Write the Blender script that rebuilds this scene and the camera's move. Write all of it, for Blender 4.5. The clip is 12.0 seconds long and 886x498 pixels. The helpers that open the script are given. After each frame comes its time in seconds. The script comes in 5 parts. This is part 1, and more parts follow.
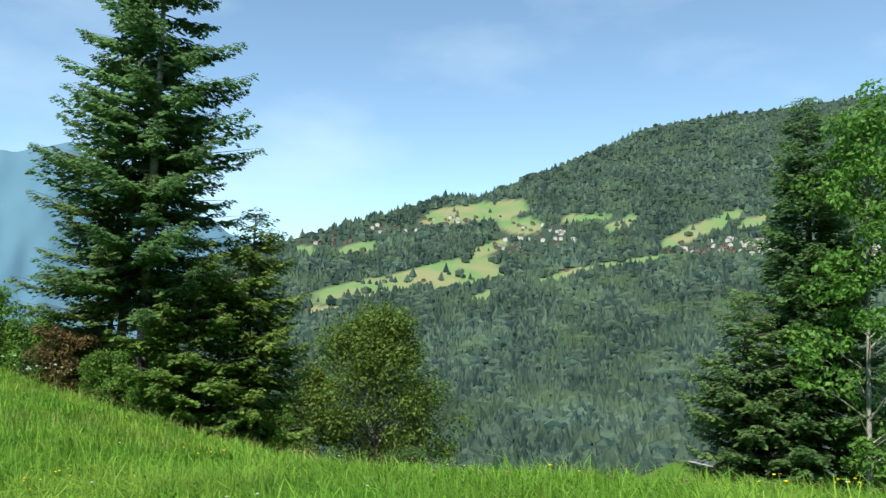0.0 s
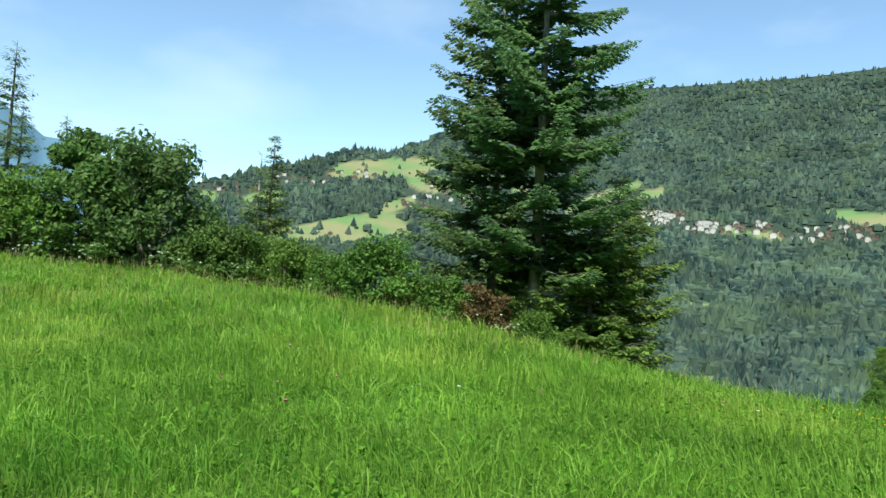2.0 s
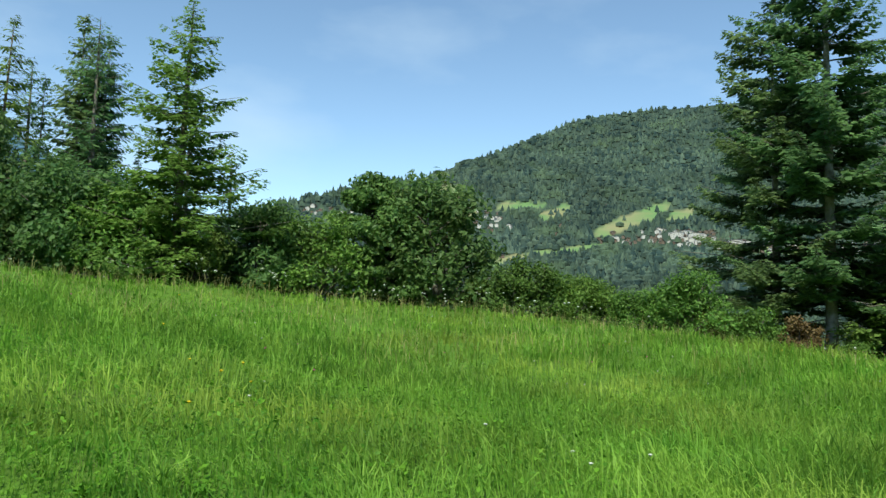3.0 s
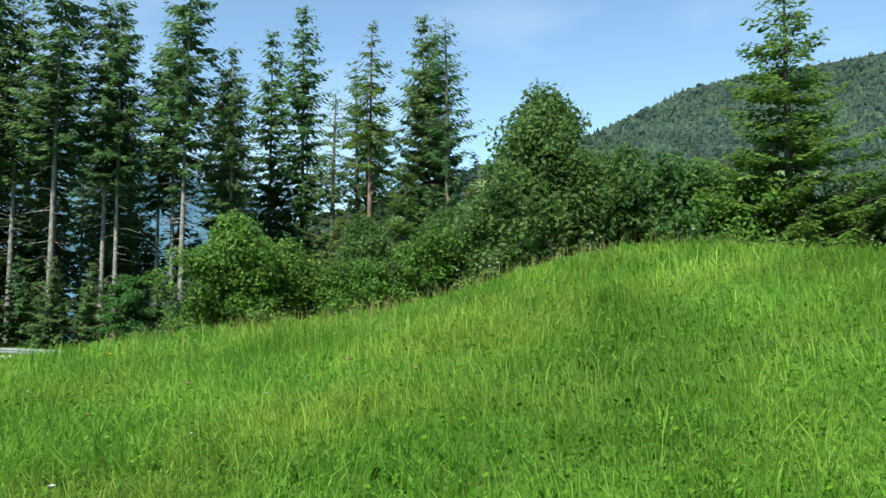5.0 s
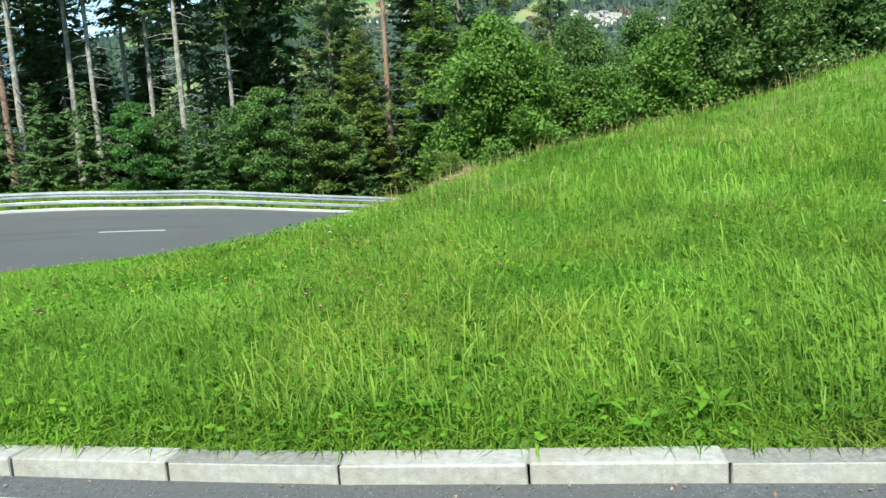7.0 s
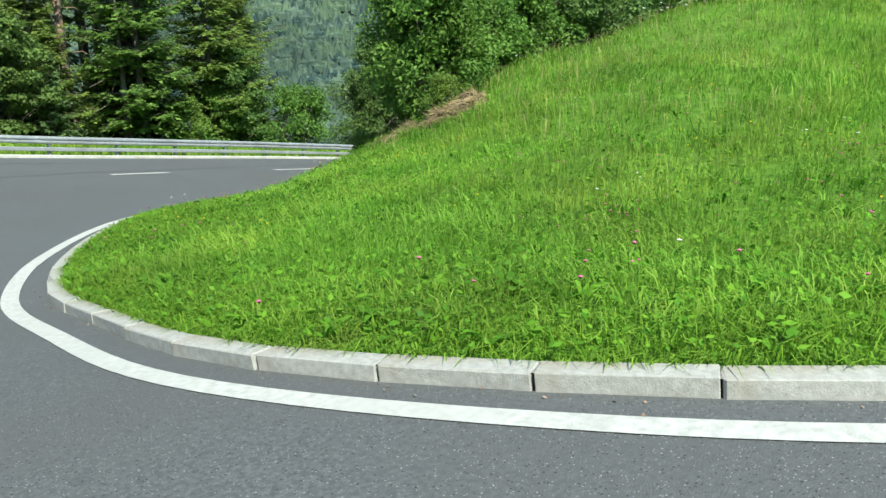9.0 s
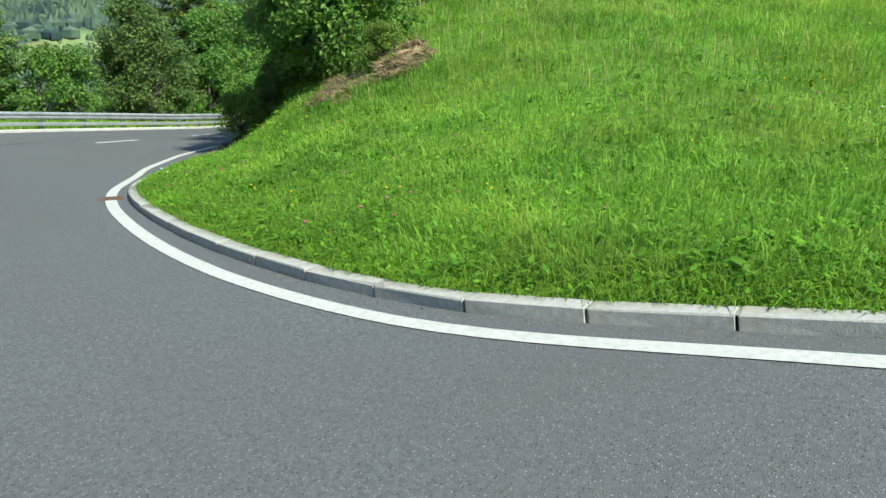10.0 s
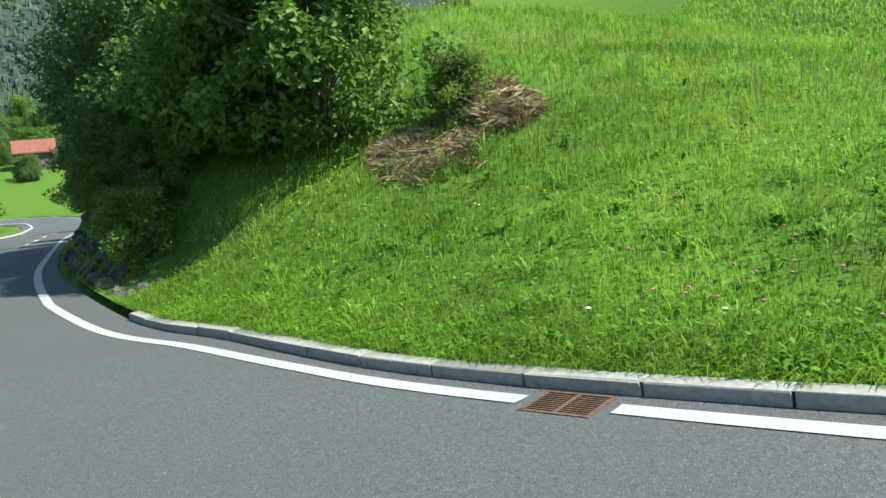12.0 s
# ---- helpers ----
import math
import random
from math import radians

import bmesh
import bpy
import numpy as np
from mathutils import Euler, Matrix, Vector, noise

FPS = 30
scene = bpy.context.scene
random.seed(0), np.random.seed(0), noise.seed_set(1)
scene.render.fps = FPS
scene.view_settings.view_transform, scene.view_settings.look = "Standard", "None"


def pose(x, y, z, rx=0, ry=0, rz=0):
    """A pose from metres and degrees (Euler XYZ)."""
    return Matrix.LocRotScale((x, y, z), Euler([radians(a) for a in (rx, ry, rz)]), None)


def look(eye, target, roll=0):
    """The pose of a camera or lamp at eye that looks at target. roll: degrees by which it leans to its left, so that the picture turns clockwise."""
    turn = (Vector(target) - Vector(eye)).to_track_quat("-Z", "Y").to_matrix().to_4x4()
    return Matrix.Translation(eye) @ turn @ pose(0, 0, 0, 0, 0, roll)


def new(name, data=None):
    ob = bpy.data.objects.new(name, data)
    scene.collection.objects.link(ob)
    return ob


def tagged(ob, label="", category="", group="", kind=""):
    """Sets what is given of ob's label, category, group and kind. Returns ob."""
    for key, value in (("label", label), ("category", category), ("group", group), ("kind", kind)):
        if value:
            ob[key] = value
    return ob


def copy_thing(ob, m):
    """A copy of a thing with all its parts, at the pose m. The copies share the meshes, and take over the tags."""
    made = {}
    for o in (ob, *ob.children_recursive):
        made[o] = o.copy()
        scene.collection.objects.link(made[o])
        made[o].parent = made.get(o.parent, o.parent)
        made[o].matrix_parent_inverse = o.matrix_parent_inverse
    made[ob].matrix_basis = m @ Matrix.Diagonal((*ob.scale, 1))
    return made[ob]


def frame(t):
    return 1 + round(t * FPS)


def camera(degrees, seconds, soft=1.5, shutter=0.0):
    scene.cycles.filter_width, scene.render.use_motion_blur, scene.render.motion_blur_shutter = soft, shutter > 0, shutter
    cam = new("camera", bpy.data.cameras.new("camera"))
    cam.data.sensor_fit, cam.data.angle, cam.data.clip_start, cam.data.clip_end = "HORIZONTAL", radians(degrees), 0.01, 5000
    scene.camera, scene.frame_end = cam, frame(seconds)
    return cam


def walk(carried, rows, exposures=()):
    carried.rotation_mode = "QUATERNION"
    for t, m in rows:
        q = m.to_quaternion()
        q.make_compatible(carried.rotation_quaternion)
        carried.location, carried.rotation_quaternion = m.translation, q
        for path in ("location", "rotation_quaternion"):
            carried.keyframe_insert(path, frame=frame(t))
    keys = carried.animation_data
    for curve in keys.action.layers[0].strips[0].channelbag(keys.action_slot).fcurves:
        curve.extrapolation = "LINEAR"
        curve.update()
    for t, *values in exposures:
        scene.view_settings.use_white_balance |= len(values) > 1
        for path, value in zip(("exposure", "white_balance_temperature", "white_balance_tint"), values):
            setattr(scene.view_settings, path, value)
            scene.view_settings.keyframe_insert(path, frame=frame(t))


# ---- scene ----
PATH = [
    (0, (0.001, 0.001, 1.818), (-0.003, 1.986, 2.067), 1.32),
    (0.5, (-3.886, -0.032, 1.733), (-3.817, 1.957, 1.933), 2.22),
    (1, (-7.864, 0.059, 1.645), (-7.678, 2.044, 1.801), 2.43),
    (1.5, (-11.986, 0.295, 1.532), (-11.747, 2.274, 1.683), 3.00),
    (2, (-16.209, 0.645, 1.416), (-15.949, 2.623, 1.563), 3.67),
    (2.5, (-20.531, 1.083, 1.317), (-20.276, 3.061, 1.470), 3.51),
    (3, (-25.002, 1.579, 1.268), (-24.812, 3.558, 1.482), 2.26),
    (3.5, (-29.122, 1.872, 1.159), (-28.975, 3.848, 1.431), 0.96),
    (3.7, (-30.737, 2.000, 1.125), (-30.622, 3.973, 1.432), 0.56),
    (5.3, (-41.855, 2.646, 1.045), (-41.987, 4.639, 1.151), -1.23),
    (5.5, (-43.040, 2.869, 1.054), (-43.188, 4.863, 1.120), -2.67),
    (6, (-45.921, 3.447, 1.068), (-46.079, 5.440, 1.109), -3.99),
    (6.5, (-49.132, 3.835, 1.129), (-49.096, 5.831, 1.003), -3.60),
    (7, (-52.386, 4.462, 1.084), (-51.982, 6.397, 0.782), -3.05),
    (7.1, (-52.984, 4.688, 1.070), (-52.511, 6.607, 0.767), -2.63),
    (8.8, (-60.415, 9.887, 0.944), (-59.068, 11.301, 0.512), -1.38),
    (9, (-60.878, 10.726, 0.870), (-59.443, 12.036, 0.395), -1.12),
    (9.5, (-61.974, 13.168, 0.737), (-60.309, 14.120, 0.170), -0.13),
    (10, (-62.249, 15.647, 0.552), (-60.452, 16.319, -0.012), -0.49),
    (10.5, (-62.008, 18.043, 0.353), (-60.131, 18.458, -0.199), -1.54),
    (11, (-61.163, 20.125, 0.165), (-59.245, 20.440, -0.308), -2.57),
    (11.5, (-59.988, 21.910, 0.115), (-58.030, 21.972, -0.289), -3.53),
    (12, (-58.368, 23.668, -0.038), (-56.420, 23.414, -0.412), -3.73),
]
cam = camera(60.0, 12.0, soft=1.5, shutter=0.0)
walk(cam, [(t, look(eye, target, roll)) for t, eye, target, roll in PATH],
     [(0.0, 0.76, 6700, -4), (1.5, 0.84, 6600, -4), (2.5, 0.74, 6600, -4), (3.5, 0.46, 6550, -4), (5.5, 0.92, 6550, -4), (7.0, 1.14, 6550, -4), (9.0, 1.12, 6650, -4), (10.5, 1.17, 6650, -4), (12.0, 1.28, 6700, -4)])

# ---- world and sun ----
SUN_AZ = math.atan2(-0.38, -0.92)      # compass-like angle from +y towards +x
SUN_EL = radians(50)
world = bpy.data.worlds.new("sky")
scene.world = world
world.use_nodes = True
wn, wl = world.node_tree.nodes, world.node_tree.links
bg = wn["Background"]
sky = wn.new("ShaderNodeTexSky")
sky.sky_type = "NISHITA"
sky.sun_disc = False
sky.sun_elevation = SUN_EL
sky.sun_rotation = SUN_AZ
sky.altitude = 2000
sky.dust_density = 0.1
sky.air_density = 1.0
sky.ozone_density = 0.6
tc = wn.new("ShaderNodeTexCoord")
cmap = wn.new("ShaderNodeMapping")
cmap.inputs["Scale"].default_value = (1.0, 1.0, 2.6)
cmap.inputs["Rotation"].default_value = (0, 0, 2.1)
cn = wn.new("ShaderNodeTexNoise")
cn.inputs["Scale"].default_value = 2.7
cn.inputs["Detail"].default_value = 6
cn.inputs["Roughness"].default_value = 0.5
cr = wn.new("ShaderNodeValToRGB")
cr.color_ramp.elements[0].position = 0.5
cr.color_ramp.elements[0].color = (0, 0, 0, 1)
cr.color_ramp.elements[1].position = 0.78
cr.color_ramp.elements[1].color = (0.42, 0.42, 0.42, 1)
cmix = wn.new("ShaderNodeMixRGB")
cmix.inputs[2].default_value = (3.8, 4.4, 5.4, 1)
wl.new(tc.outputs["Generated"], cmap.inputs["Vector"])
wl.new(cmap.outputs["Vector"], cn.inputs["Vector"])
wl.new(cn.outputs["Fac"], cr.inputs["Fac"])
wl.new(cr.outputs["Color"], cmix.inputs[0])
wl.new(sky.outputs["Color"], cmix.inputs[1])
wl.new(cmix.outputs["Color"], bg.inputs["Color"])
bg.inputs["Strength"].default_value = 0.147

sun_data = bpy.data.lights.new("sun", "SUN")
sun_data.energy = 4.25
sun_data.angle = radians(0.6)
sun_data.color = (1.0, 0.95, 0.86)
sun = new("sun", sun_data)
sx, sy = math.sin(SUN_AZ) * math.cos(SUN_EL), math.cos(SUN_AZ) * math.cos(SUN_EL)
sun.matrix_world = look((sx * 100, sy * 100, math.sin(SUN_EL) * 100), (0, 0, 0))


# ---- materials ----
def material(name):
    m = bpy.data.materials.new(name)
    m.use_nodes = True
    return m, m.node_tree.nodes, m.node_tree.links, m.node_tree.nodes["Principled BSDF"]


def mottled(name, dark, light, scale, rough=0.8, bump=0.0, bump_scale=None, second=None, second_scale=3.0, metal=0.0, coord="Object", spec=0.3):
    """Two colours mixed by fine noise, a third by broad noise, with bump."""
    m, n, l, p = material(name)
    tx = n.new("ShaderNodeTexCoord")
    a = n.new("ShaderNodeTexNoise")
    a.inputs["Scale"].default_value = scale
    a.inputs["Detail"].default_value = 5
    r = n.new("ShaderNodeValToRGB")
    r.color_ramp.elements[0].position, r.color_ramp.elements[1].position = 0.35, 0.68
    r.color_ramp.elements[0].color, r.color_ramp.elements[1].color = (*dark, 1), (*light, 1)
    l.new(tx.outputs[coord], a.inputs["Vector"])
    l.new(a.outputs["Fac"], r.inputs["Fac"])
    out = r.outputs["Color"]
    if second:
        b = n.new("ShaderNodeTexNoise")
        b.inputs["Scale"].default_value = second_scale
        b.inputs["Detail"].default_value = 3
        rr = n.new("ShaderNodeValToRGB")
        rr.color_ramp.elements[0].position, rr.color_ramp.elements[1].position = 0.45, 0.7
        l.new(tx.outputs[coord], b.inputs["Vector"])
        l.new(b.outputs["Fac"], rr.inputs["Fac"])
        mx = n.new("ShaderNodeMixRGB")
        mx.inputs[2].default_value = (*second, 1)
        l.new(rr.outputs["Color"], mx.inputs[0])
        l.new(out, mx.inputs[1])
        out = mx.outputs["Color"]
    l.new(out, p.inputs["Base Color"])
    p.inputs["Roughness"].default_value = rough
    p.inputs["Metallic"].default_value = metal
    p.inputs["Specular IOR Level"].default_value = spec
    if bump:
        bn = n.new("ShaderNodeTexNoise")
        bn.inputs["Scale"].default_value = bump_scale or scale * 2
        bn.inputs["Detail"].default_value = 6
        bp = n.new("ShaderNodeBump")
        bp.inputs["Strength"].default_value = bump
        bp.inputs["Distance"].default_value = 0.02
        l.new(tx.outputs[coord], bn.inputs["Vector"])
        l.new(bn.outputs["Fac"], bp.inputs["Height"])
        l.new(bp.outputs["Normal"], p.inputs["Normal"])
    return m


def speckle(m, scale, size, color):
    """Pale stone chips in a dark surface."""
    n, l = m.node_tree.nodes, m.node_tree.links
    p = n["Principled BSDF"]
    old = p.inputs["Base Color"].links[0].from_socket
    tx = n.new("ShaderNodeTexCoord")
    v = n.new("ShaderNodeTexVoronoi")
    v.inputs["Scale"].default_value = scale
    l.new(tx.outputs["Object"], v.inputs["Vector"])
    lt = n.new("ShaderNodeMath")
    lt.operation = "LESS_THAN"
    lt.inputs[1].default_value = size
    l.new(v.outputs["Distance"], lt.inputs[0])
    sep = n.new("ShaderNodeSeparateColor")
    l.new(v.outputs["Color"], sep.inputs["Color"])
    gt = n.new("ShaderNodeMath")
    gt.operation = "GREATER_THAN"
    gt.inputs[1].default_value = 0.72
    l.new(sep.outputs["Red"], gt.inputs[0])
    mu = n.new("ShaderNodeMath")
    mu.operation = "MULTIPLY"
    l.new(lt.outputs[0], mu.inputs[0])
    l.new(gt.outputs[0], mu.inputs[1])
    mx = n.new("ShaderNodeMixRGB")
    mx.inputs[2].default_value = (*color, 1)
    l.new(mu.outputs[0], mx.inputs[0])
    l.new(old, mx.inputs[1])
    l.new(mx.outputs["Color"], p.inputs["Base Color"])


def leafy(name, dark, light, through_light=0.35, rough=0.55, per_tree=0.0, broad=0.55, spec=0.25):
    """Leaf or blade: varies from piece to piece, lets some light through."""
    m, n, l, p = material(name)
    g = n.new("ShaderNodeNewGeometry")
    r = n.new("ShaderNodeValToRGB")
    r.color_ramp.elements[0].color, r.color_ramp.elements[1].color = (*dark, 1), (*light, 1)
    l.new(g.outputs["Random Per Island"], r.inputs["Fac"])
    tx = n.new("ShaderNodeTexCoord")
    b = n.new("ShaderNodeTexNoise")
    b.inputs["Scale"].default_value = broad
    b.inputs["Detail"].default_value = 3
    l.new(tx.outputs["Object"], b.inputs["Vector"])
    hs = n.new("ShaderNodeHueSaturation")
    mr = n.new("ShaderNodeMapRange")
    mr.inputs["From Min"].default_value, mr.inputs["From Max"].default_value = 0.3, 0.7
    mr.inputs["To Min"].default_value, mr.inputs["To Max"].default_value = 0.75, 1.3
    l.new(b.outputs["Fac"], mr.inputs["Value"])
    l.new(mr.outputs["Result"], hs.inputs["Value"])
    l.new(r.outputs["Color"], hs.inputs["Color"])
    if per_tree:
        oi = n.new("ShaderNodeObjectInfo")
        m2 = n.new("ShaderNodeMapRange")
        m2.inputs["To Min"].default_value, m2.inputs["To Max"].default_value = 0.5 - per_tree, 0.5 + per_tree
        l.new(oi.outputs["Random"], m2.inputs["Value"])
        l.new(m2.outputs["Result"], hs.inputs["Hue"])
    l.new(hs.outputs["Color"], p.inputs["Base Color"])
    p.inputs["Roughness"].default_value = rough
    p.inputs["Specular IOR Level"].default_value = spec
    tr = n.new("ShaderNodeBsdfTranslucent")
    l.new(hs.outputs["Color"], tr.inputs["Color"])
    mx = n.new("ShaderNodeMixShader")
    mx.inputs[0].default_value = through_light
    l.new(p.outputs["BSDF"], mx.inputs[1])
    l.new(tr.outputs["BSDF"], mx.inputs[2])
    l.new(mx.outputs["Shader"], n["Material Output"].inputs["Surface"])
    return m


M_SOIL = mottled("meadow_ground", (0.05, 0.11, 0.012), (0.115, 0.215, 0.03), 6.0, 0.9, 0.6, 25, (0.085, 0.135, 0.026), 0.9, spec=0.1)
M_ASPHALT = mottled("asphalt", (0.068, 0.073, 0.079), (0.118, 0.125, 0.133), 45.0, 0.75, 0.45, 160, (0.088, 0.09, 0.092), 0.35, spec=0.3)
speckle(M_ASPHALT, 95.0, 0.22, (0.27, 0.275, 0.28))
speckle(M_ASPHALT, 38.0, 0.11, (0.30, 0.30, 0.295))
speckle(M_ASPHALT, 62.0, 0.26, (0.035, 0.036, 0.038))
M_PAINT = mottled("road_paint", (0.36, 0.36, 0.345), (0.48, 0.48, 0.462), 25.0, 0.6, 0.3, 120, (0.40, 0.40, 0.385), 1.2)
M_KERB = mottled("kerb_granite", (0.285, 0.28, 0.266), (0.37, 0.364, 0.35), 30.0, 0.85, 0.2, 110, (0.25, 0.225, 0.185), 3.1)
speckle(M_KERB, 120.0, 0.2, (0.15, 0.148, 0.14))
M_EDGING = mottled("edging_concrete", (0.40, 0.40, 0.38), (0.52, 0.52, 0.49), 12.0, 0.8, 0.25, 60, (0.36, 0.35, 0.31), 1.2)
M_ZINC = mottled("galvanised_steel", (0.42, 0.45, 0.47), (0.55, 0.58, 0.6), 8.0, 0.45, 0.05, 30, (0.38, 0.4, 0.42), 1.5, metal=0.6)
M_RUST = mottled("rusty_iron", (0.07, 0.042, 0.03), (0.17, 0.10, 0.068), 30.0, 0.8, 0.4, 60)
M_BARK = mottled("bark_grey", (0.07, 0.06, 0.05), (0.19, 0.17, 0.15), 9.0, 0.9, 0.6, 20, (0.19, 0.17, 0.14), 2.0)
M_BARK_RED = mottled("bark_pine", (0.13, 0.085, 0.06), (0.30, 0.20, 0.145), 7.0, 0.9, 0.6, 20, (0.22, 0.18, 0.15), 1.0)
M_BIRCH = mottled("bark_pale", (0.16, 0.15, 0.13), (0.40, 0.38, 0.35), 6.0, 0.9, 0.4, 20, (0.2, 0.19, 0.17), 2.5)
M_SPRUCE = leafy("spruce_needles", (0.078, 0.146, 0.062), (0.19, 0.298, 0.108), 0.55, 0.6, 0.02)
M_SPRUCE_LIGHT = leafy("young_needles", (0.085, 0.15, 0.034), (0.20, 0.30, 0.07), 0.45, 0.6, 0.02)
M_MORTAR = mottled("mortar", (0.17, 0.167, 0.155), (0.25, 0.245, 0.23), 40, 0.95, 0.4, 80)
M_TRAY = mottled("pit", (0.03, 0.02, 0.015), (0.06, 0.04, 0.03), 20, 0.95)
M_LEAF = leafy("broad_leaves", (0.085, 0.17, 0.03), (0.21, 0.335, 0.068), 0.48, 0.5, 0.02)
M_LEAF_DARK = leafy("dark_leaves", (0.07, 0.142, 0.044), (0.162, 0.262, 0.075), 0.52, 0.5, 0.02)
M_LEAF_PALE = leafy("pale_leaves", (0.06, 0.11, 0.02), (0.15, 0.23, 0.05), 0.4, 0.5, 0.02)
M_LEAF_OLIVE = leafy("olive_leaves", (0.06, 0.105, 0.018), (0.16, 0.215, 0.04), 0.42, 0.5, 0.02)
M_LARCH = leafy("light_conifer_needles", (0.10, 0.19, 0.035), (0.22, 0.34, 0.08), 0.5, 0.55)
M_BLACK = mottled("black_plastic", (0.012, 0.013, 0.016), (0.028, 0.03, 0.034), 12, 0.45)
M_POST = mottled("white_plastic", (0.62, 0.63, 0.62), (0.72, 0.73, 0.72), 6, 0.4)
M_LEAF_FOREST = leafy("forest_edge_leaves", (0.055, 0.12, 0.032), (0.155, 0.255, 0.065), 0.45, 0.5, 0.03)
M_RED_LEAF = leafy("reddish_leaves", (0.10, 0.065, 0.03), (0.20, 0.14, 0.06), 0.4, 0.5)
M_GRASS = leafy("grass_blades", (0.13, 0.262, 0.03), (0.268, 0.45, 0.07), 0.5, 0.55, spec=0.18)


def patchy(m, scale, color, lo=0.5, hi=0.72, most=0.6):
    """Mixes a second colour into a leaf material in broad patches of the land."""
    n, l = m.node_tree.nodes, m.node_tree.links
    hs = [q for q in n if q.bl_idname == "ShaderNodeHueSaturation"][0]
    tx = n.new("ShaderNodeTexCoord")
    b = n.new("ShaderNodeTexNoise")
    b.inputs["Scale"].default_value = scale
    b.inputs["Detail"].default_value = 4
    l.new(tx.outputs["Object"], b.inputs["Vector"])
    mr = n.new("ShaderNodeMapRange")
    mr.inputs["From Min"].default_value, mr.inputs["From Max"].default_value = lo, hi
    mr.inputs["To Max"].default_value = most
    l.new(b.outputs["Fac"], mr.inputs["Value"])
    mx = n.new("ShaderNodeMixRGB")
    mx.inputs[2].default_value = (*color, 1)
    l.new(mr.outputs["Result"], mx.inputs[0])
    old = hs.inputs["Color"].links[0].from_socket
    l.new(old, mx.inputs[1])
    l.new(mx.outputs["Color"], hs.inputs["Color"])


patchy(M_GRASS, 0.4, (0.36, 0.45, 0.08), 0.47, 0.66, 0.75)
patchy(M_GRASS, 0.9, (0.07, 0.22, 0.02), 0.5, 0.68, 0.7)
M_TURF = leafy("short_turf", (0.085, 0.19, 0.018), (0.225, 0.37, 0.045), 0.45, 0.55, spec=0.15)
patchy(M_TURF, 1.3, (0.33, 0.32, 0.10), 0.6, 0.75, 0.45)
M_TAR = mottled("tar_seal", (0.03, 0.03, 0.032), (0.055, 0.055, 0.057), 20, 0.5)
M_CLOVER = leafy("clover_leaf", (0.06, 0.17, 0.014), (0.16, 0.33, 0.03), 0.42, 0.55, spec=0.15)
M_STRAW = leafy("seed_stalk", (0.20, 0.22, 0.06), (0.42, 0.38, 0.16), 0.3, 0.6)
M_HAY = leafy("dry_hay", (0.17, 0.125, 0.07), (0.46, 0.36, 0.22), 0.2, 0.8)
M_YELLOW = mottled("yellow_petal", (0.7, 0.45, 0.01), (0.85, 0.6, 0.02), 40, 0.6)
M_PINK = mottled("pink_petal", (0.35, 0.06, 0.16), (0.55, 0.16, 0.28), 40, 0.7)
M_WHITE_FLOWER = mottled("white_petal", (0.42, 0.43, 0.36), (0.6, 0.6, 0.52), 40, 0.7)
M_ROCK = mottled("dark_rock", (0.05, 0.05, 0.043), (0.13, 0.126, 0.108), 6, 0.95, 0.8, 14, (0.06, 0.085, 0.03), 1.5, spec=0.15)
M_WHITEWALL = mottled("rendered_wall", (0.36, 0.345, 0.32), (0.5, 0.485, 0.455), 0.6, 0.9)
M_WOODWALL = mottled("dark_timber", (0.085, 0.064, 0.05), (0.17, 0.13, 0.098), 0.8, 0.85)
M_ROOF = mottled("dark_roof", (0.10, 0.09, 0.085), (0.20, 0.18, 0.17), 0.9, 0.8)
M_ROOF_RED = mottled("red_roof", (0.11, 0.092, 0.082), (0.18, 0.152, 0.135), 0.9, 0.8)
M_WINDOW = mottled("dark_glass", (0.02, 0.025, 0.03), (0.05, 0.055, 0.06), 0.5, 0.15, spec=0.6)
# tree colours shifted towards blue to stand in for haze over distance
M_FARTREE = leafy("haze_tinted_forest", (0.022, 0.042, 0.042), (0.088, 0.125, 0.09), 0.15, 0.9, broad=0.006, spec=0.05)


# ---- helpers ----
def mesh_from(name, verts, faces, mat, smooth=False):
    me = bpy.data.meshes.new(name)
    me.from_pydata(verts, [], faces)
    me.materials.append(mat)
    if smooth:
        me.polygons.foreach_set("use_smooth", [True] * len(me.polygons))
    me.update()
    return me


def mesh_quick(name, verts, tris, mat, smooth=False):
    """A triangle mesh from arrays."""
    me = bpy.data.meshes.new(name)
    v = np.asarray(verts, np.float32).reshape(-1, 3)
    f = np.asarray(tris, np.int32).reshape(-1, 3)
    me.vertices.add(len(v))
    me.vertices.foreach_set("co", v.ravel())
    me.loops.add(f.size)
    me.loops.foreach_set("vertex_index", f.ravel())
    me.polygons.add(len(f))
    me.polygons.foreach_set("loop_start", np.arange(0, f.size, 3, dtype=np.int32))
    me.polygons.foreach_set("loop_total", np.full(len(f), 3, np.int32))
    me.polygons.foreach_set("use_smooth", np.full(len(f), smooth))
    me.materials.append(mat)
    me.update(calc_edges=True)
    me.validate()
    return me


def part(name, bm, mat, parent=None, label=""):
    """Links a bmesh as one mesh object under a thing or a part."""
    me = bpy.data.meshes.new(name)
    bm.to_mesh(me)
    bm.free()
    me.materials.append(mat)
    ob = new(name, me)
    ob.parent = parent
    return tagged(ob, label)


def part_mesh(name, me, parent, label=""):
    ob = new(name, me)
    ob.parent = parent
    return tagged(ob, label)


